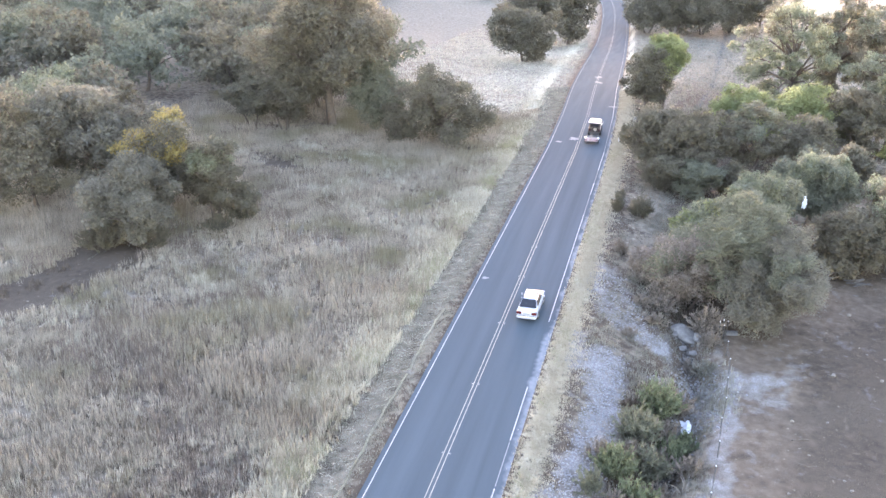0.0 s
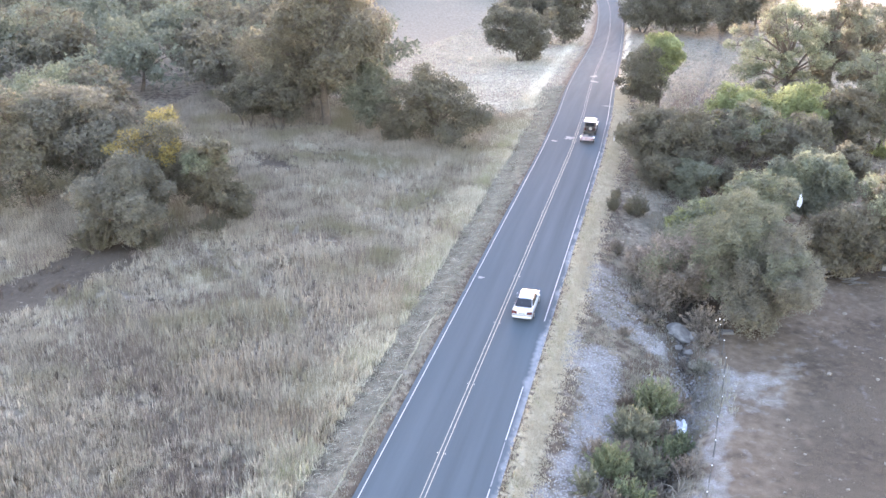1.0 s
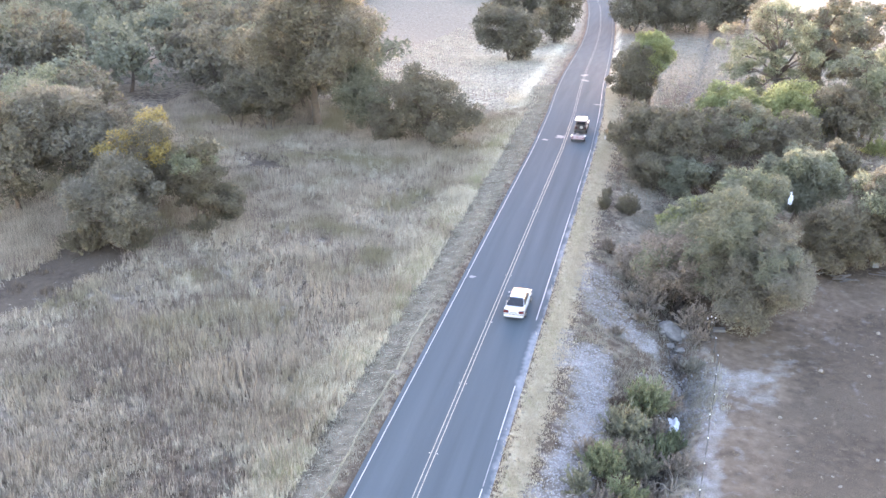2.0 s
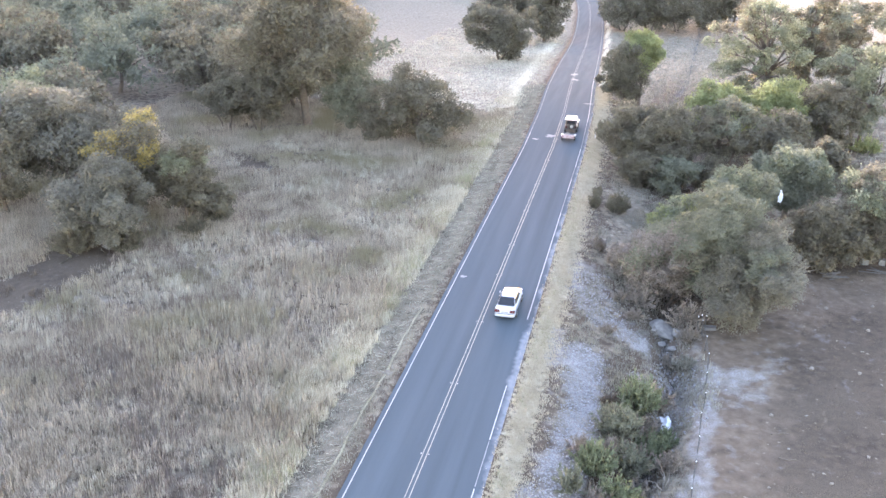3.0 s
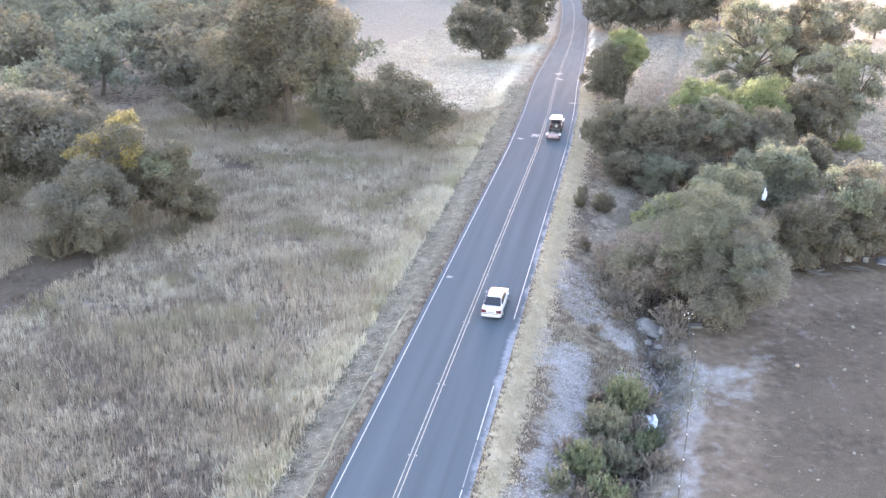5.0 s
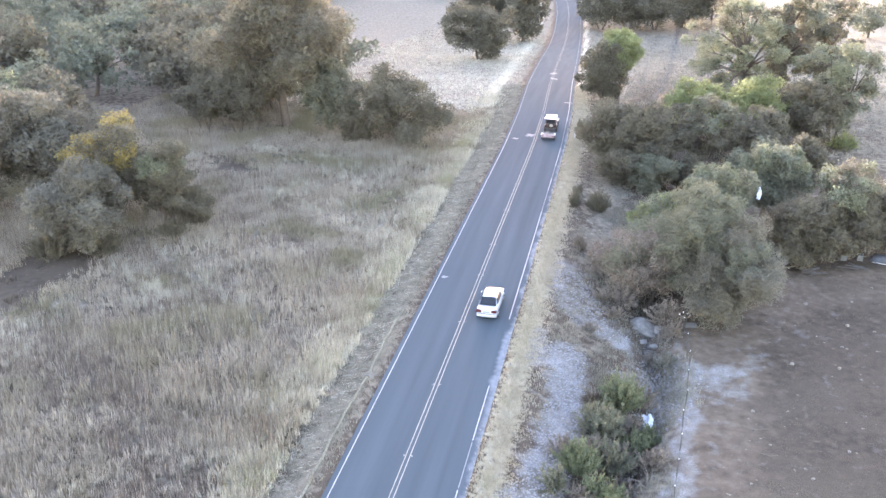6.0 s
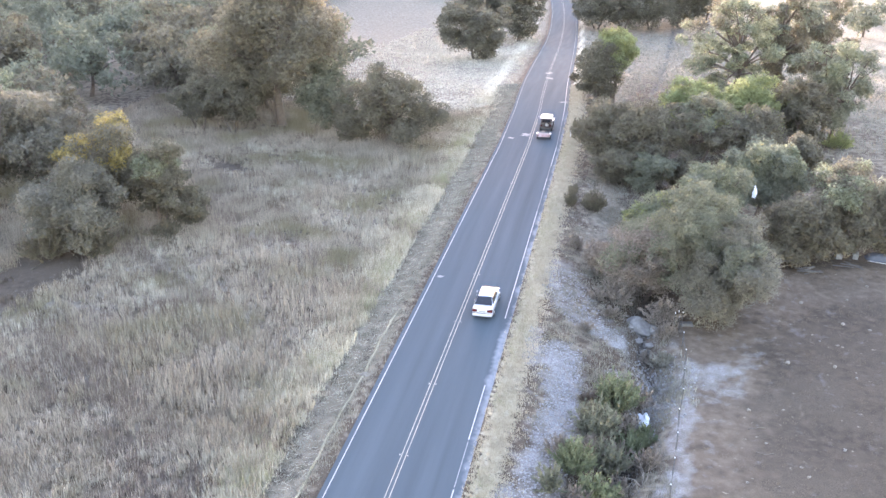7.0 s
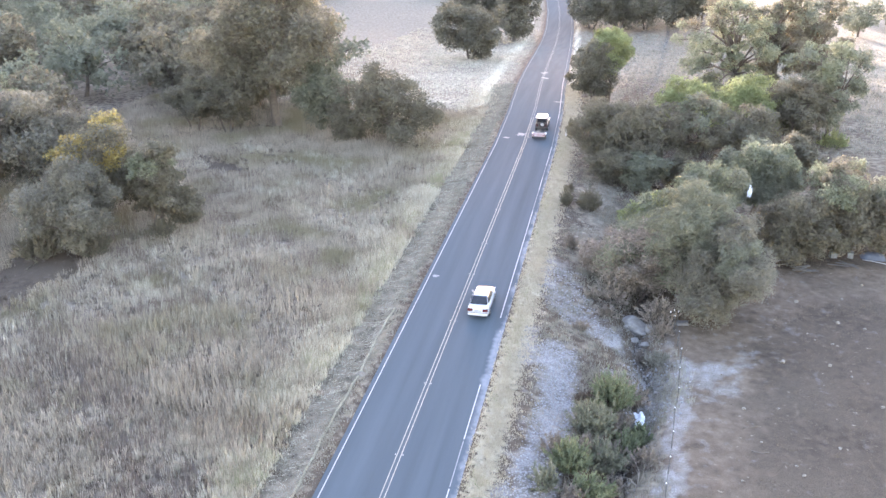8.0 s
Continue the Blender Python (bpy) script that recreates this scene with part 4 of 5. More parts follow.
pebbles("bank_gravel", gx[keep], gy[keep], r3.uniform(0.03, 0.1, keep.sum()), PEBBLE, "loose pale gravel on the road bank", r3)
n = 900
gy = r3.uniform(44, 70, n)
gx = np.interp(gy, CREEK_Y, CREEK_X) + r3.normal(0, 0.9, n)
pebbles("creek_gravel", gx, gy, r3.uniform(0.04, 0.12, n), ROCK_GREY, "loose grey stones in the creek bed", r3)


n = 1300
gy = r3.normal(58.0, 2.2, n)
gx = np.interp(gy, CREEK_Y, CREEK_X) + 0.5 + r3.normal(0, 0.85, n)
pebbles("creek_pebbles", gx, gy, r3.uniform(0.05, 0.15, n), PEBBLE, "pale washed stones in the creek bed", r3)


def marker_post(x, y):
    root = new("marker_post")
    bm = bmesh.new()
    box(bm, -0.05, 0.05, -0.015, 0.015, -0.3, 1.15, 0.008)
    part("blade", bm, WHITE_CAP, root, "flat white plastic blade")
    bm = bmesh.new()
    box(bm, -0.035, 0.035, -0.022, -0.014, 0.92, 1.06, 0.003)
    part("reflector", bm, REFLECT, root)
    root.location = (x, y, float(land(x, y)))
    return tagged(root, "slim white roadside marker post on the verge", "marker post")


marker_post(5.0, 117.0)
n = 30000
gx, gy = r3.uniform(-48, 75, n), r3.uniform(118, 262, n)
d = gx - road_x(gy)
keep = (np.abs(d) > 6.0) & (r3.random(n) < 0.6 + 0.2 * wob(gx, gy, 9.0, 8)) & ((gx > -30) | (gy > 128))
# The slope takes the pale tussock colour in place of glare.
for name, some, mat, label in (("slope_grass", keep & (d < 0), TUSSOCK, "dry grass on the far roadside slope, paled to imitate glare"), ("meadow_grass", keep & (d > 0), GRASS_TAN, "tan dry grass on the far meadow")):
    blades(name, gx[some], gy[some], r3.uniform(0.25, 0.5, some.sum()), r3, mat, label, 5, 0.45, 0.07)
# Row of dark blades that imitates the shadow line under the bank.
n = 150
u = r3.random(n) ** 1.5
gx, gy = -15.5 + 8.4 * u + r3.normal(scale=0.4, size=n), 111.2 + 0.9 * np.sin(u * 5) + r3.normal(scale=0.5, size=n)
blades("undercut_shade", gx, gy, r3.uniform(0.3, 0.7, n), r3, WEED, "dark blades standing in for the shaded undercut of the road bank", 8, 0.22, 0.03)
n = 240
gx, gy = r3.normal(16.4, 0.8, n), r3.normal(58.4, 1.9, n)
blades("creek_tufts", gx, gy, r3.uniform(0.3, 0.6, n), r3, SHOULDER, "bleached grass tufts hanging over the creek", 8, 0.12, 0.03)
n = 80
cx, cy = r3.uniform(-45, -9, n), r3.uniform(36, 108, n)
gx = np.repeat(cx, 16) + r3.normal(scale=0.55, size=n * 16)
gy = np.repeat(cy, 16) + r3.normal(scale=0.45, size=n * 16)
blades("field_weeds", gx, gy, r3.uniform(0.35, 0.7, n * 16), r3, WEED, "dark dead weeds standing in the dry field", 7, 0.1, 0.03)
n = 16000
gx, gy = r3.uniform(-46, -11, n), r3.uniform(28, 90, n)
keep = (r3.random(n) < ss(-0.1, 0.7, wob(gx, gy, 4.4, 18) + 0.6 * wob(gx, gy, 1.5, 28)) * (0.3 + 0.7 * ss(12, 22, -gx)) * (1 - 0.6 * ss(60, 84, gy))) & (r3.random(n) > 1.2 * near_line(gx, gy, TRACK, 4.6)) & (gx > -0.9 * gy)
blades("brown_weeds", gx[keep], gy[keep], r3.uniform(0.6, 0.95, keep.sum()), r3, DRY_WEED, "dry brown seed heads standing in drifts among the field grass", 10, 0.2, 0.024)
n = 9000
gx, gy = r3.uniform(-46, -7.5, n), r3.uniform(30, 108, n)
keep = (r3.random(n) < ss(0.0, 0.7, wob(gx, gy, 4.2, 3) + 0.7 * wob(gx, gy, 1.6, 8))) & (r3.random(n) > near_line(gx, gy, TRACK, 5.2)) & (gx > -0.9 * gy) & (r3.random(n) > 0.6 * ss(11, 22, -gx) * (1 - ss(48, 66, gy)))
blades("tussock_grass", gx[keep], gy[keep], r3.uniform(0.6, 1.0, keep.sum()), r3, TUSSOCK, "bleached tussocks standing above the field grass", 16, 0.14, 0.024)
n = 2400
gy = r3.uniform(30, 64, n)
gx = -5.2 + 0.07 * np.sin(gy * 0.5) + 0.04 * np.sin(gy * 1.9) + r3.normal(scale=0.02, size=n)
blades("straw_line", gx, gy, r3.uniform(0.06, 0.14, n), r3, BANK_STRAW, "thin line of bleached straw along the road shoulder", 10, 0.03, 0.03)


def stalks(name, x, y, length, rnd3, mat, label):
    """Loose dead stems lying on the ground, each a bent strip of two thin faces."""
    n = len(x)
    a = rnd3.normal(0.15, 0.55, n)
    bend = rnd3.normal(0, 0.25, n)
    pts = []
    for f, turn in ((-0.5, -1), (0.0, 0), (0.5, 1)):
        px = x + f * length * np.cos(a + bend * turn)
        py = y + f * length * np.sin(a + bend * turn)
        for w in (-0.01, 0.01):
            pts.append(np.stack([px - w * np.sin(a), py + w * np.cos(a), land(px, py) + 0.09 + 0.03 * (1 - 4 * f * f)], -1))
    verts = np.stack(pts, 1).reshape(-1, 3)
    quad = np.array([(0, 2, 3, 1), (2, 4, 5, 3)])
    idx = (quad[None] + 6 * np.arange(n)[:, None, None]).ravel()
    return tagged(from_arrays(name, verts, idx, 4, mat), label, "straw", kind="stuff")


n = 850
gy = r3.uniform(30, 110, n)
gx = r3.uniform(-7.5, -5.3, n)
stalks("loose_straw", gx, gy, r3.uniform(0.25, 0.8, n), r3, BANK_STRAW, "loose bleached stems lying on the mown road shoulder")
n = 4600
gy = r3.uniform(40, 118, n)
gx = -8.6 + r3.normal(scale=0.9, size=n) + 0.5 * wob(gy, 0 * gy, 5.0, 3)
keep = r3.random(n) < ss(-0.4, 0.3, wob(gx, gy, 4.5, 12)) * ss(7.2, 8.2, -gx)
blades("green_tinged_grass", gx[keep], gy[keep], r3.uniform(0.4, 0.7, keep.sum()), r3, GRASS_GREEN, "grass with a green tinge beside the road bank", 8, 0.16, 0.028)
n = 1100
gx, gy = 4.9 + r3.normal(scale=0.45, size=n), r3.uniform(36, 120, n)
keep = (gx > 4.3) & (r3.random(n) < ss(-0.3, 0.4, wob(gx, gy, 3.0, 14)))
blades("verge_tufts", gx[keep], gy[keep], r3.uniform(0.12, 0.26, keep.sum()), r3, GRASS_GREEN, "short green-tinged tufts along the pavement edge", 7, 0.13, 0.026)


# ---- vehicles ----
def loft(bm, stations, n=20, power=4.0):
    """A closed shell through cross-sections: y, half width, low z, high z, and how far the top is drawn in."""
    rings = []
    for y, hw, z0, z1, tuck in stations:
        ring = []
        for k in range(n):
            a = 2 * math.pi * k / n
            c, s = math.cos(a), math.sin(a)
            u = math.copysign(abs(c) ** (2 / power), c)
            v = math.copysign(abs(s) ** (2 / power), s)
            z = (z0 + z1) / 2 + v * (z1 - z0) / 2
            ring.append(bm.verts.new((u * (hw - tuck * (v + 1) / 2), y, z)))
        rings.append(ring)
    for a, b in zip(rings, rings[1:]):
        for k in range(n):
            bm.faces.new((a[k], a[(k + 1) % n], b[(k + 1) % n], b[k]))
    bm.faces.new(list(reversed(rings[0])))
    bm.faces.new(rings[-1])
    bmesh.ops.recalc_face_normals(bm, faces=bm.faces[:])
    return bm


def slab(bm, corners, thick):
    """A pane with thickness through corners in order, thickened along its normal."""
    a = [Vector(c) for c in corners]
    nrm = (a[1] - a[0]).cross(a[2] - a[0]).normalized() * thick
    top = [bm.verts.new(c + nrm) for c in a]
    low = [bm.verts.new(c - nrm) for c in a]
    bm.faces.new(top)
    bm.faces.new(list(reversed(low)))
    for k in range(len(a)):
        j = (k + 1) % len(a)
        bm.faces.new((top[j], top[k], low[k], low[j]))
    bmesh.ops.recalc_face_normals(bm, faces=bm.faces[:])
    return bm


def wheel(parent, x, y, r, w, name="wheel"):
    out = math.copysign(1, x)

    def disc(r0, r1, x0, x1):
        bm = bmesh.new()
        n, rings = 24, []
        for xx, rr in ((x0, r0), (x0, r1 * 0.93), (x0 + 0.25 * (x1 - x0), r1), (x0 + 0.75 * (x1 - x0), r1), (x1, r1 * 0.93), (x1, r0)):
            rings.append([bm.verts.new((xx, rr * math.cos(2 * math.pi * k / n), rr * math.sin(2 * math.pi * k / n))) for k in range(n)])
        for a, b in zip(rings, rings[1:] + rings[:1]):
            for k in range(n):
                bm.faces.new((a[k], a[(k + 1) % n], b[(k + 1) % n], b[k]))
        bmesh.ops.recalc_face_normals(bm, faces=bm.faces[:])
        return bm

    tyre = part(name, disc(r * 0.62, r, -w / 2, w / 2), RUBBER, parent, "black rubber tyre", True)
    tyre.location = (x, y, r)
    bm = disc(0.05, r * 0.62, -w * 0.35, w * 0.35)
    for k in range(5):
        a = 2 * math.pi * k / 5
        c, s = math.cos(a) * r * 0.34, math.sin(a) * r * 0.34
        bmesh.ops.create_cube(bm, size=1, matrix=Matrix.Translation((out * w * 0.38, c, s)) @ Matrix.Rotation(a, 4, "X") @ Matrix.Diagonal((0.03, r * 0.5, r * 0.16, 1)))
    part("rim", bm, ALLOY, tyre, "silver alloy rim")
    return tyre


def sedan(x, y):
    """A four-door saloon, nose towards +y; its middle at the origin on the road."""
    car = new("sedan_car")
    bm = bmesh.new()
    loft(bm, [(-2.3, 0.62, 0.4, 0.82, 0.02), (-2.26, 0.76, 0.3, 0.95, 0.03), (-2.1, 0.85, 0.24, 1.03, 0.05), (-1.6, 0.88, 0.22, 1.05, 0.07), (-0.8, 0.89, 0.2, 1.02, 0.07),
              (0.5, 0.89, 0.2, 0.98, 0.07), (1.1, 0.885, 0.2, 0.97, 0.08), (1.7, 0.88, 0.22, 0.92, 0.09), (2.15, 0.85, 0.25, 0.85, 0.09), (2.36, 0.76, 0.3, 0.75, 0.06), (2.44, 0.62, 0.36, 0.62, 0.03)], 24, 5.0)
    body = part("body", bm, CAR_WHITE, car, "white painted body", True)
    bm = bmesh.new()
    loft(bm, [(-1.72, 0.6, 0.95, 1.04, 0.02), (-1.55, 0.74, 0.95, 1.1, 0.08), (-0.95, 0.76, 0.95, 1.4, 0.2), (-0.6, 0.77, 0.95, 1.445, 0.25), (0.1, 0.76, 0.95, 1.44, 0.25), (0.42, 0.73, 0.93, 1.36, 0.2), (1.0, 0.72, 0.9, 1.05, 0.08), (1.2, 0.6, 0.88, 0.97, 0.02)], 28, 3.6)
    part("cabin", bm, CAR_WHITE, car, "white roof and pillars", True)
    bm = bmesh.new()
    slab(bm, [(-0.7, -1.7, 1.075), (0.7, -1.7, 1.075), (0.54, -0.92, 1.43), (-0.54, -0.92, 1.43)], 0.02)
    part("rear_window", bm, GLASS_DARK, car, "dark tinted rear window")
    bm = bmesh.new()
    slab(bm, [(-0.68, 1.1, 1.035), (0.68, 1.1, 1.035), (0.53, 0.44, 1.39), (-0.53, 0.44, 1.39)], 0.018)
    part("windscreen", bm, GLASS_DARK, car, "dark sloping windscreen")
    for s in (-1, 1):
        for y0, y1, t0, t1 in ((-1.35, -0.45, -0.95, -0.48), (-0.38, 0.85, -0.4, 0.33)):
            bm = bmesh.new()
            slab(bm, [(s * 0.765, y0, 1.06), (s * 0.765, y1, 1.06), (s * 0.62, t1, 1.37), (s * 0.62, t0, 1.37)], 0.018)
            part("side_window", bm, GLASS_DARK, car, "dark side window")
        bm = bmesh.new()
        box(bm, s * 0.86 - 0.07, s * 0.86 + 0.07 + s * 0.06, 0.66, 0.8, 0.98, 1.1, 0.03)
        part("wing_mirror", bm, CAR_WHITE, car)
        bm = bmesh.new()
        box(bm, s * 0.6 - 0.21, s * 0.6 + 0.21, -2.325, -2.12, 0.7, 0.93, 0.04)
        part("tail_light", bm, LAMP_RED, car, "red tail light")
        bm = bmesh.new()
        box(bm, s * 0.58 - 0.18, s * 0.58 + 0.18, 2.2, 2.38, 0.6, 0.73, 0.03)
        part("headlight", bm, LAMP_CLEAR, car, "clear headlight")
        for yy in (-0.6, 0.35):
            bm = bmesh.new()
            box(bm, s * 0.865 - 0.02, s * 0.865 + 0.02, yy - 0.09, yy + 0.09, 0.86, 0.89, 0.008)
            part("door_handle", bm, CAR_WHITE, car)
        bm = bmesh.new()
        box(bm, s * 0.885 - 0.012, s * 0.885 + 0.012, -0.93, 0.95, 0.5, 0.54, 0.008)
        part("side_moulding", bm, TRIM_BLACK, car)
        for yy in (-1.38, 1.42):
            wheel(car, s * 0.78, yy, 0.32, 0.2)
    bm = bmesh.new()
    box(bm, -0.78, 0.78, -2.36, -2.2, 0.36, 0.58, 0.06)
    part("rear_bumper", bm, CAR_WHITE, car)
    bm = bmesh.new()
    box(bm, -0.26, 0.26, -2.31, -2.27, 0.7, 0.82, 0.01)
    part("number_plate", bm, PATCH, car, "plain grey number plate")
    bm = bmesh.new()
    box(bm, -0.76, 0.76, -2.12, -2.04, 1.015, 1.05, 0.012)
    part("boot_lip", bm, CAR_WHITE, car)
    bm = bmesh.new()
    box(bm, -0.8, 0.8, -2.345, -2.3, 0.6, 0.625, 0.008)
    part("bumper_gap", bm, TRIM_BLACK, car, "dark gap above the bumper")
    bm = bmesh.new()
    box(bm, -0.62, 0.62, -1.76, -1.735, 1.046, 1.058, 0.004)
    part("boot_seam", bm, TRIM_BLACK, car, "dark seam of the boot lid")
    bm = bmesh.new()
    box(bm, -0.7, 0.7, 1.2, 1.225, 0.975, 0.987, 0.004)
    part("bonnet_seam", bm, TRIM_BLACK, car, "dark seam below the windscreen")
    car.location = (x, y, 0.04)
    return tagged(car, "white four-door saloon car driving away on the road", "car")


def jeep(x, y, turn):
    """A short boxy off-roader with a white hard top."""
    car = new("offroad_car")
    bm = bmesh.new()
    box(bm, -0.76, 0.76, -1.85, 0.75, 0.5, 1.12, 0.05)
    box(bm, -0.62, 0.62, 0.7, 1.85, 0.55, 1.08, 0.06)
    part("body", bm, CAR_DARK, car, "dark brown-black painted body")
    bm = bmesh.new()
    loft(bm, [(-1.8, 0.7, 1.1, 1.74, 0.05), (-1.78, 0.74, 1.1, 1.8, 0.06), (0.2, 0.74, 1.1, 1.82, 0.06), (0.32, 0.7, 1.1, 1.78, 0.06)], 24, 9.0)
    part("cab", bm, CAR_DARK, car, "dark cab with rear window")
    bm = bmesh.new()
    box(bm, -0.73, 0.73, -1.82, 0.34, 1.79, 1.87, 0.03)
    part("roof", bm, CAR_WHITE, car, "white hard-top roof")
    bm = bmesh.new()
    slab(bm, [(-0.55, -1.82, 1.28), (0.55, -1.82, 1.28), (0.52, -1.8, 1.7), (-0.52, -1.8, 1.7)], 0.015)
    part("rear_window", bm, GLASS_DARK, car)
    bm = bmesh.new()
    slab(bm, [(-0.64, 0.42, 1.16), (0.64, 0.42, 1.16), (0.6, 0.3, 1.74), (-0.6, 0.3, 1.74)], 0.02)
    part("windscreen", bm, GLASS_DARK, car)
    for s in (-1, 1):
        for y0, y1 in ((-1.6, -0.75), (-0.65, 0.2)):
            bm = bmesh.new()
            slab(bm, [(s * 0.725, y0, 1.2), (s * 0.725, y1, 1.2), (s * 0.69, y1, 1.7), (s * 0.69, y0, 1.7)], 0.015)
            part("side_window", bm, GLASS_DARK, car)
        bm = bmesh.new()
        box(bm, s * 0.7 - 0.14, s * 0.7 + 0.14, 0.75, 1.75, 0.82, 0.9, 0.03)
        part("front_wing", bm, CAR_DARK, car)
        bm = bmesh.new()
        box(bm, s * 0.72 - 0.14, s * 0.72 + 0.14, -1.65, -0.75, 0.8, 0.88, 0.03)
        part("rear_wing", bm, TRIM_BLACK, car)
        bm = bmesh.new()
        box(bm, s * 0.9 - 0.09, s * 0.9 + 0.09, 0.28, 0.36, 1.24, 1.44, 0.025)
        part("wing_mirror", bm, LAMP_CLEAR, car, "pale wing mirror")
        bm = bmesh.new()
        box(bm, s * 0.6 - 0.09, s * 0.6 + 0.09, -1.9, -1.84, 0.75, 0.97, 0.02)
        part("tail_light", bm, LAMP_RED, car, "red tail light")
        bm = bmesh.new()
        bmesh.ops.create_cone(bm, cap_ends=True, segments=16, radius1=0.1, radius2=0.09, depth=0.06, matrix=Matrix.Translation((s * 0.42, 1.87, 0.86)) @ Matrix.Rotation(radians(90), 4, "X"))
        part("headlight", bm, LAMP_CLEAR, car)
        for yy in (-1.2, 1.25):
            wheel(car, s * 0.74, yy, 0.38, 0.24)
    bm = bmesh.new()
    box(bm, -0.75, 0.75, -2.02, -1.88, 0.45, 0.6, 0.03)
    part("rear_bumper", bm, STEEL, car)
    spare = wheel(car, 0.001, 0, 0.36, 0.22, "spare_wheel")
    spare.matrix_basis = Matrix.Translation((0.1, -1.98, 1.0)) @ Matrix.Rotation(radians(90), 4, "Z")
    car.matrix_basis = Matrix.Translation((x, y, float(fall(y)) + 0.04)) @ Matrix.Rotation(turn, 4, "Z")
    return tagged(car, "dark boxy off-road car with a white hard top", "car")


def trailer(x, y, turn):
    """A small utility trailer with a faded tailboard."""
    t = new("utility_trailer")
    bm = bmesh.new()
    for s in (-1, 1):
        box(bm, s * 0.62 - 0.04, s * 0.62 + 0.04, -1.1, 0.75, 0.42, 0.52, 0.01)
        tube(bm, [(s * 0.6, 0.7, 0.47), (s * 0.05, 1.75, 0.47)], [0.05, 0.05], 8)
    for yy in (-1.05, -0.2, 0.7):
        box(bm, -0.62, 0.62, yy - 0.035, yy + 0.035, 0.43, 0.51, 0.01)
    part("frame", bm, STEEL, t, "dark steel frame and drawbar")
    bm = bmesh.new()
    box(bm, -0.66, 0.66, -1.12, 0.76, 0.53, 0.58, 0.01)
    part("floor", bm, STEEL, t)
    for s in (-1, 1):
        bm = bmesh.new()
        box(bm, s * 0.68 - 0.025, s * 0.68 + 0.025, -1.12, 0.76, 0.58, 0.92, 0.015)
        part("side_board", bm, TRIM_BLACK, t)
        bm = bmesh.new()
        box(bm, s * 0.83 - 0.13, s * 0.83 + 0.13, -0.6, 0.2, 0.68, 0.74, 0.03)
        part("mudguard", bm, LAMP_CLEAR, t, "pale mudguard")
        wheel(t, s * 0.82, -0.2, 0.31, 0.18)
        bm = bmesh.new()
        box(bm, s * 0.68 - 0.08, s * 0.68 + 0.08, -1.2, -1.16, 0.6, 0.7, 0.012)
        part("tail_light", bm, LAMP_RED, t, "red tail light")
    bm = bmesh.new()
    box(bm, -0.82, 0.82, -1.17, -1.1, 0.5, 0.98, 0.02)
    part("tailboard", bm, TRAILER_RED, t, "faded pinkish-white tailboard")
    bm = bmesh.new()
    rnd4 = random.Random(8)
    for k in range(9):
        cx, cy = rnd4.uniform(-0.45, 0.45), rnd4.uniform(-0.9, 0.5)
        bmesh.ops.create_icosphere(bm, subdivisions=2, radius=rnd4.uniform(0.14, 0.26), matrix=Matrix.Translation((cx, cy, 0.72)) @ Matrix.Diagonal((1, 1.2, 0.8, 1)))
    part("load", bm, ROCK, t, "pale lumpy load")
    t.matrix_basis = Matrix.Translation((x, y, float(fall(y)) + 0.04)) @ Matrix.Rotation(turn, 4, "Z")
    return tagged(t, "small utility trailer with a faded pinkish tailboard", "trailer")


sedan(1.85, 65.4)
jeep(1.55, 120.6, 0.02)
trailer(1.62, 115.6, 0.02)


# ---- pasture fence ----
def fence():
    root = new("wire_fence")
    posts = [(15.3, 38.0), (15.6, 41.0), (15.95, 44.6), (16.2, 47.4), (16.5, 50.2), (16.75, 53.0), (17.05, 55.8), (17.3, 58.6), (17.55, 61.5), (17.4, 64.0), (17.25, 66.4)]
    tops = []
    for k, (x, y) in enumerate(posts):
        z = float(land(x, y))
        lean = 0.05 * math.sin(k * 2.3)
        bm = bmesh.new()
        tube(bm, [(x, y, z - 0.3), (x + lean * 0.5, y, z + 0.6), (x + lean, y, z + 1.26)], [0.05, 0.045, 0.034], 6)
        post = part("post", bm, STEEL, root, "dark steel fence post")
        bm = bmesh.new()
        tube(bm, [(x + lean, y, z + 1.25), (x + lean, y, z + 1.32)], [0.036, 0.033], 6)
        part("post_cap", bm, WHITE_CAP, post, "white painted post top")
        tops.append((x + lean, y, z))
    for h in (0.45, 0.8, 1.12):
        for a, b in zip(tops, tops[1:]):
            bm = bmesh.new()
            mid = [(a[i] + b[i]) / 2 for i in range(3)]
            tube(bm, [(a[0], a[1], a[2] + h), (mid[0], mid[1], mid[2] + h - 0.03), (b[0], b[1], b[2] + h)], [0.011, 0.011, 0.011], 4)
            part("wire", bm, STEEL, root)
    return tagged(root, "barbed wire pasture fence on dark steel posts with white tops", "fence")


fence()


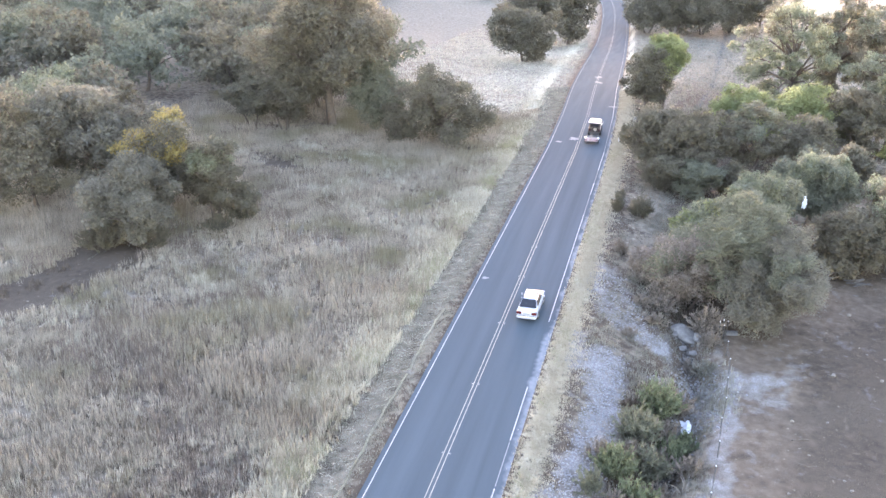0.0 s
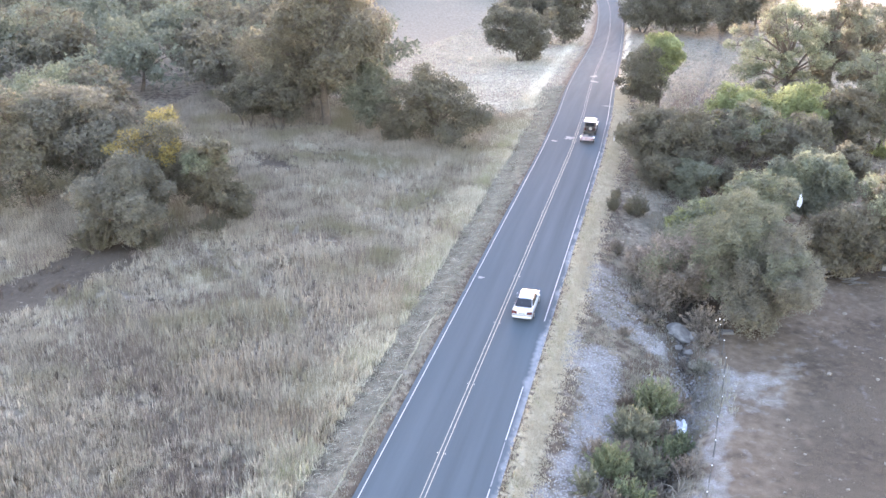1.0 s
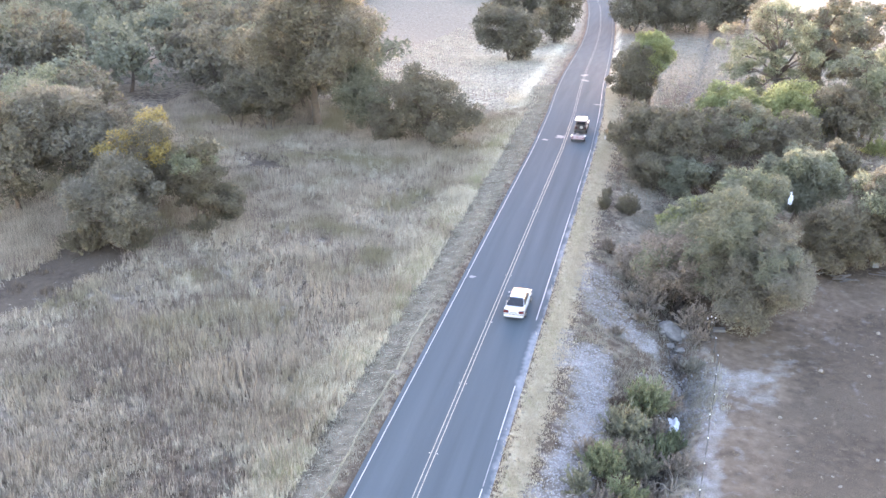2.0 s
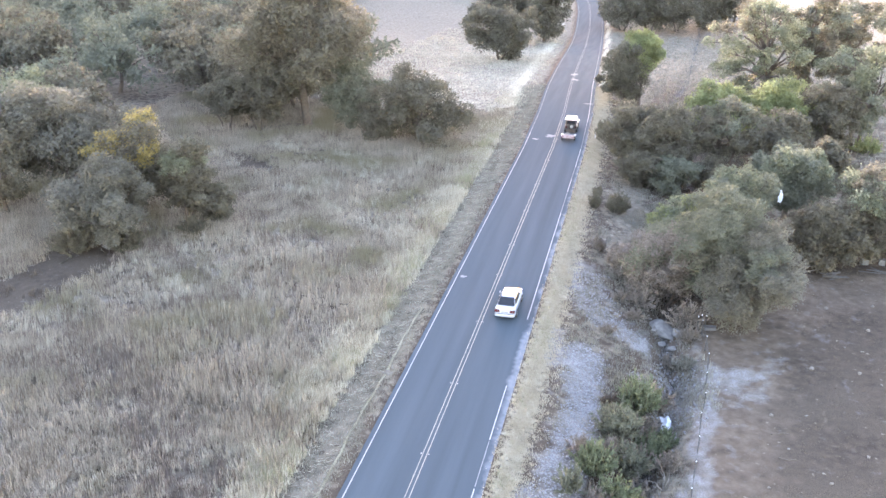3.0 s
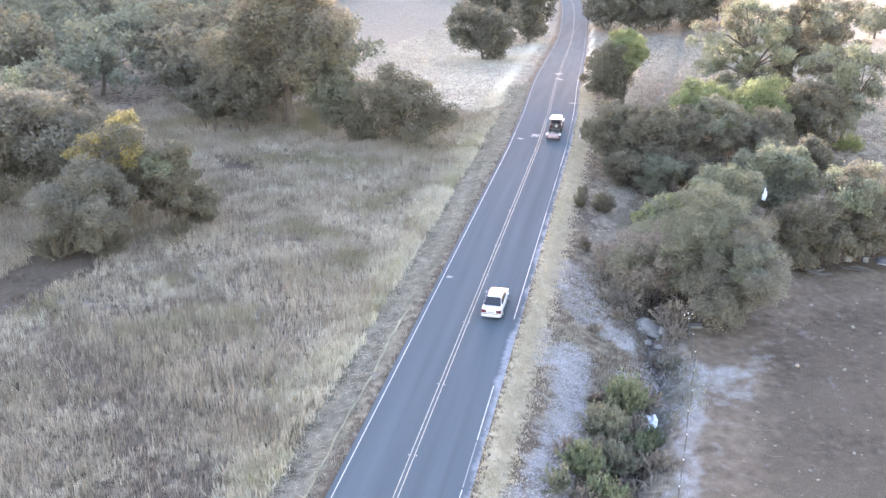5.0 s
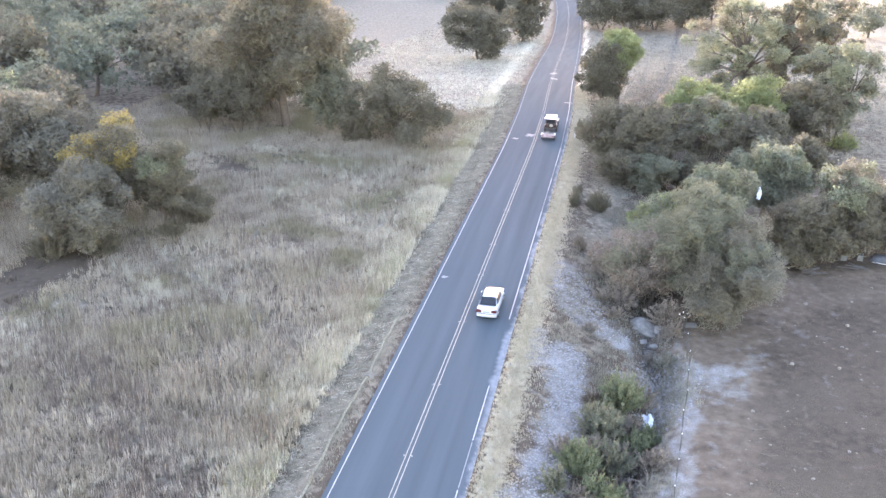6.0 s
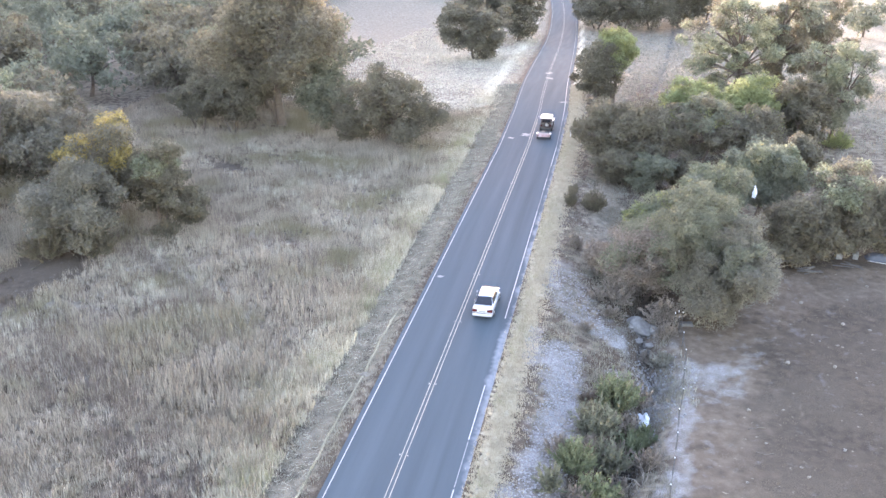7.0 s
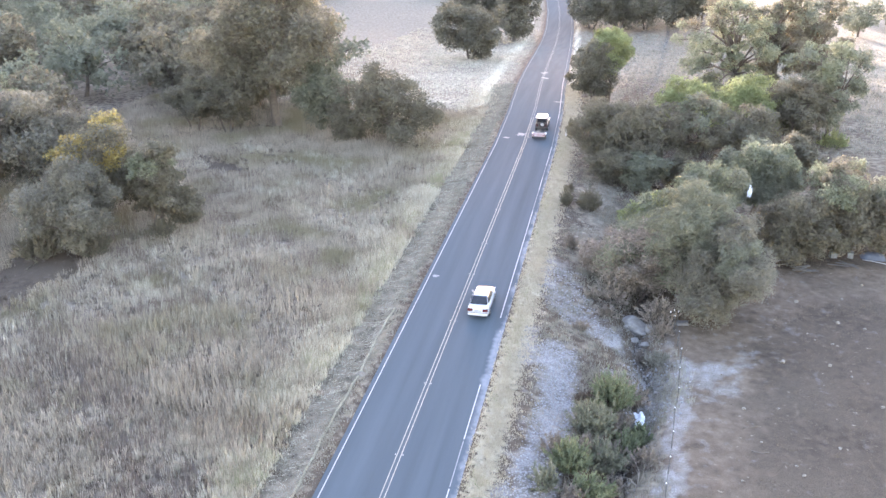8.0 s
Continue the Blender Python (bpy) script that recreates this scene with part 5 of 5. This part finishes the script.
# ---- stones ----
def stone(name, x, y, size, seed, mat, label, group, sink=0.25, flat=0.7):
    rnd5 = random.Random(seed)
    bm = bmesh.new()
    for _ in range(22):
        v = Vector((rnd5.gauss(0, 1), rnd5.gauss(0, 1), rnd5.gauss(0, 1))).normalized() * rnd5.uniform(0.75, 1.1)
        bm.verts.new((v.x * size * 0.58, v.y * size * 0.46, v.z * size * 0.5 * flat))
    hull = bmesh.ops.convex_hull(bm, input=bm.verts[:])
    bmesh.ops.delete(bm, geom=[v for v in bm.verts if not v.link_faces], context="VERTS")
    bmesh.ops.bevel(bm, geom=bm.edges[:], offset=size * 0.03, segments=1, affect="EDGES")
    ob = mesh_object(name, bm, mat)
    ob.matrix_basis = Matrix.Translation((x, y, float(land(x, y)) + size * flat * (0.5 - sink))) @ Matrix.Rotation(rnd5.random() * 6, 4, "Z")
    return tagged(ob, label, "stone", group)


FIELD_STONES = [(21.5, 55.6, 0.5), (25.0, 62.6, 0.7), (28.4, 62.9, 0.55), (30.3, 70.1, 0.6), (27.6, 73.5, 0.65), (24.0, 49.5, 0.35), (24.3, 48.6, 0.45), (32.2, 69.3, 0.45), (29.2, 66.3, 0.45),
                (31.5, 74.8, 0.5), (23.8, 56.0, 0.35), (27.0, 52.0, 0.45), (29.6, 61.4, 0.4), (22.2, 51.8, 0.35), (20.6, 47.4, 0.35), (33.8, 78.0, 0.5), (25.9, 75.6, 0.3), (28.0, 66.9, 0.3), (35.5, 72.5, 0.5), (30.8, 57.5, 0.5), (23.0, 64.0, 0.25), (26.2, 69.4, 0.25)]
for k, (x, y, s) in enumerate(FIELD_STONES):
    stone("field_stone", x, y, s * 0.62, k + 1, ROCK, "pale stone lying on the brown pasture", "stones on the pasture")
rnd6 = random.Random(21)
for k in range(46):
    y = rnd6.uniform(52, 70)
    cx = float(np.interp(y, CREEK_Y, CREEK_X))
    stone("creek_rock", cx + rnd6.gauss(0, 0.75), y, rnd6.uniform(0.12, 0.32), 60 + k, ROCK_GREY, "grey rock in the creek bed", "rocks in the creek bed")
for k, (x, y, s) in enumerate([(14.3, 68.6, 3.2), (15.4, 67.6, 1.2), (14.2, 66.4, 0.9), (14.5, 65.2, 0.7), (13.5, 67.6, 0.6), (15.1, 65.8, 0.8), (15.9, 58.8, 0.6), (16.4, 59.6, 0.5)]):
    stone("creek_boulder", x, y, s, 130 + k, ROCK_GREY, "large grey boulder in the creek bank", "boulders of the creek", 0.3, 0.6)


# ---- litter and remains ----
def crumpled(name, x, y, z, sx, sy, sz, seed, mat, label, category):
    bm = bmesh.new()
    bmesh.ops.create_icosphere(bm, subdivisions=4, radius=0.5)
    for v in bm.verts:
        k = 1 + 0.85 * noise.noise(v.co * 3.4 + Vector((seed, 0, 0))) + 0.35 * noise.noise(v.co * 9.0 + Vector((0, seed, 0)))
        v.co = Vector((v.co.x * sx * k, v.co.y * sy * k, max(v.co.z, -0.3) * sz * k))
    ob = mesh_object(name, bm, mat)
    ob.location = (x, y, z)
    return tagged(ob, label, category)


crumpled("plastic_sheet", 14.6, 54.6, float(land(14.6, 54.6)) + 0.2, 0.75, 1.3, 0.6, 3, PLASTIC_WHITE, "crumpled white plastic sheet in the creek", "litter")
crumpled("roadside_litter", -4.9, 53.4, float(land(-4.9, 53.4)) + 0.05, 0.6, 0.35, 0.25, 5, ROCK, "pale scrap lying on the road shoulder", "litter")


def log(x, y, length, r, turn, seed):
    bm = bmesh.new()
    rnd7 = random.Random(seed)
    pts = [(i / 5 * length - length / 2, rnd7.gauss(0, 0.06), r + rnd7.gauss(0, 0.02)) for i in range(6)]
    tube(bm, pts, [r * (1 - 0.09 * i) for i in range(6)], 9)
    ob = mesh_object("fallen_log", bm, BARK, smooth=True)
    ob.matrix_basis = Matrix.Translation((x, y, float(land(x, y)) - 0.03)) @ Matrix.Rotation(turn, 4, "Z")
    return tagged(ob, "dark fallen log lying on dry ground", "log")


log(22.0, 50.6, 1.1, 0.06, 0.1, 1)
log(23.5, 46.0, 0.9, 0.06, 0.9, 2)
log(-31.2, 103.5, 1.4, 0.3, 0.3, 3)
log(-33.8, 101.5, 1.2, 0.22, -0.4, 4)
log(21.8, 53.4, 1.2, 0.07, 0.2, 5)


def dead_branch(x, y, seed):
    rnd8 = random.Random(seed)
    root_v = Vector((0, 0, 0))
    bm = bmesh.new()
    for k in range(7):
        a = rnd8.uniform(0, 6.28)
        e1 = root_v + Vector((math.cos(a) * 0.5, math.sin(a) * 0.5, rnd8.uniform(0.2, 0.7)))
        e2 = e1 + Vector((math.cos(a + 0.5) * 0.6, math.sin(a + 0.5) * 0.6, rnd8.uniform(0, 0.5)))
        tube(bm, [root_v, e1, e2], [0.04, 0.025, 0.008], 5)
    ob = mesh_object("dead_branch", bm, ROCK, smooth=True)
    ob.location = (x, y, float(land(x, y)))
    return tagged(ob, "bleached dead branch among the creek shrubs", "branch")


dead_branch(13.2, 47.2, 1)
dead_branch(12.9, 49.0, 2)
dead_branch(14.4, 46.2, 3)

crumpled("snagged_bag", 24.45, 85.8, 4.3, 0.3, 0.26, 1.15, 4, PLASTIC_WHITE, "white plastic bag snagged on an oak branch", "litter")


def plank_pile(x, y, seed, count, turn):
    rnd9 = random.Random(seed)
    root = new("plank_pile")
    for k in range(count):
        bm = bmesh.new()
        box(bm, -rnd9.uniform(0.6, 1.3), rnd9.uniform(0.6, 1.3), -0.08, 0.08, -0.02, 0.02, 0.006)
        ob = part("plank", bm, WOOD_GREY, root)
        ob.matrix_basis = pose(rnd9.uniform(-0.3, 0.3), rnd9.uniform(-0.4, 0.4), 0.04 + 0.045 * k, rnd9.uniform(-6, 6), rnd9.uniform(-8, 8), rnd9.uniform(-50, 50))
    root.matrix_basis = Matrix.Translation((x, y, float(land(x, y)))) @ Matrix.Rotation(turn, 4, "Z")
    return tagged(root, "loose pile of weathered grey planks under the oaks", "planks")


plank_pile(29.2, 80.2, 1, 8, 0.3)
plank_pile(33.2, 82.4, 2, 5, -0.2)


def rail_frame(x, y, turn):
    """A leaning frame of old posts and rails."""
    root = new("rail_frame")
    for px in (-1.1, 1.1):
        bm = bmesh.new()
        tube(bm, [(px, 0, -0.2), (px + 0.08, 0.05, 0.5), (px + 0.12, 0.1, 1.1)], [0.07, 0.065, 0.06], 7)
        part("post", bm, WOOD_GREY, root)
    for h in (0.45, 0.9):
        bm = bmesh.new()
        box(bm, -1.25, 1.3, -0.02, 0.04, h - 0.06, h + 0.06, 0.01)
        part("rail", bm, WOOD_GREY, root)
    root.matrix_basis = Matrix.Translation((x, y, float(land(x, y)))) @ Matrix.Rotation(turn, 4, "Z")
    return tagged(root, "old grey wooden rail frame at the pasture edge", "rail frame")


rail_frame(27.6, 80.6, 0.5)


TARP = material("blue_grey_tarpaulin", (0.05, 0.058, 0.072), (0.09, 0.1, 0.12), 2.5, 0.95, 0.4, 14.0)
CONCRETE = material("grey_concrete", (0.07, 0.07, 0.07), (0.13, 0.13, 0.128), 3.0, 0.9, 0.4, 25.0)
CRATE_PALE = material("pale_metal_box", (0.07, 0.075, 0.075), (0.16, 0.165, 0.165), 4.0, 0.6, 0.2, 25.0)


def tarp_heap(x, y):
    """A low heap under a creased sheet, a white pipe lying along its foot."""
    root = new("covered_heap")
    bm = bmesh.new()
    bmesh.ops.create_grid(bm, x_segments=28, y_segments=20, size=1.0)
    for v in bm.verts:
        q = max(0.0, 1 - (abs(v.co.x) ** 3 + abs(v.co.y) ** 3))
        v.co = Vector((v.co.x * 1.5, v.co.y * 0.9, 0.75 * q ** 0.6 + 0.12 * noise.noise(v.co * 4.0) * q + 0.04 * noise.noise(v.co * 11.0)))
    for f in bmesh.ops.extrude_face_region(bm, geom=bm.faces[:])["geom"]:
        if isinstance(f, bmesh.types.BMVert):
            f.co.z -= 0.12
    bmesh.ops.recalc_face_normals(bm, faces=bm.faces[:])
    part("sheet", bm, TARP, root, "blue-grey creased tarpaulin", True)
    bm = bmesh.new()
    tube(bm, [(-1.3, -1.0, 0.07), (0.0, -1.25, 0.08), (1.0, -1.5, 0.07), (1.7, -2.0, 0.06)], [0.03] * 4, 8)
    part("pipe", bm, WHITE_CAP, root, "white pipe lying along the foot", True)
    root.matrix_basis = Matrix.Translation((x, y, float(land(x, y)))) @ Matrix.Rotation(-0.1, 4, "Z") @ Matrix.Scale(0.75, 4)
    return tagged(root, "low heap under a blue-grey tarpaulin below the oaks", "tarpaulin")


def metal_box(x, y, turn, w):
    root = new("metal_box")
    bm = bmesh.new()
    box(bm, -w / 2, w / 2, -0.3, 0.3, 0.0, 0.55, 0.03)
    part("body", bm, CRATE_PALE, root)
    bm = bmesh.new()
    box(bm, -w / 2 - 0.03, w / 2 + 0.03, -0.33, 0.33, 0.556, 0.62, 0.02)
    part("lid", bm, CRATE_PALE, root)
    root.matrix_basis = Matrix.Translation((x, y, float(land(x, y)) - 0.03)) @ Matrix.Rotation(turn, 4, "Z")
    return tagged(root, "pale metal box standing under the pasture oaks", "box", "boxes under the oaks")


def trough(x, y, turn):
    """An open stone-grey trough with thick walls."""
    bm = bmesh.new()
    box(bm, -0.75, 0.75, -0.35, 0.35, 0.0, 0.12)
    for x0, x1, y0, y1 in ((-0.75, 0.75, -0.35, -0.25), (-0.75, 0.75, 0.25, 0.35), (-0.75, -0.65, -0.25, 0.25), (0.65, 0.75, -0.25, 0.25)):
        box(bm, x0, x1, y0, y1, 0.12, 0.5, 0.02)
    ob = mesh_object("water_trough", bm, CONCRETE)
    ob.matrix_basis = Matrix.Translation((x, y, float(land(x, y)) - 0.04)) @ Matrix.Rotation(turn, 4, "Z") @ Matrix.Scale(0.62, 4)
    return tagged(ob, "grey concrete water trough at the fence end", "trough")


tarp_heap(36.2, 84.8)
metal_box(32.5, 84.2, 0.2, 0.6)
metal_box(34.1, 84.5, -0.15, 0.5)
metal_box(28.4, 83.0, 0.5, 0.6)
trough(17.9, 67.4, 0.15)
for px, py in ((16.9, 67.4), (17.2, 67.7), (17.5, 67.5)):
    bm = bmesh.new()
    tube(bm, [(0, 0, -0.25), (0.02, 0, 0.5), (0.03, 0.02, 1.05)], [0.05, 0.045, 0.04], 7)
    stake = mesh_object("fence_stake", bm, STEEL)
    stake.location = (px, py, float(land(px, py)))
    tagged(stake, "dark steel stake with a white top at the fence end", "stake", "stakes at the fence end")
    bm = bmesh.new()
    tube(bm, [(0.03, 0.02, 1.03), (0.03, 0.02, 1.18)], [0.05, 0.045], 7)
    part("stake_cap", bm, WHITE_CAP, stake, "white painted top")
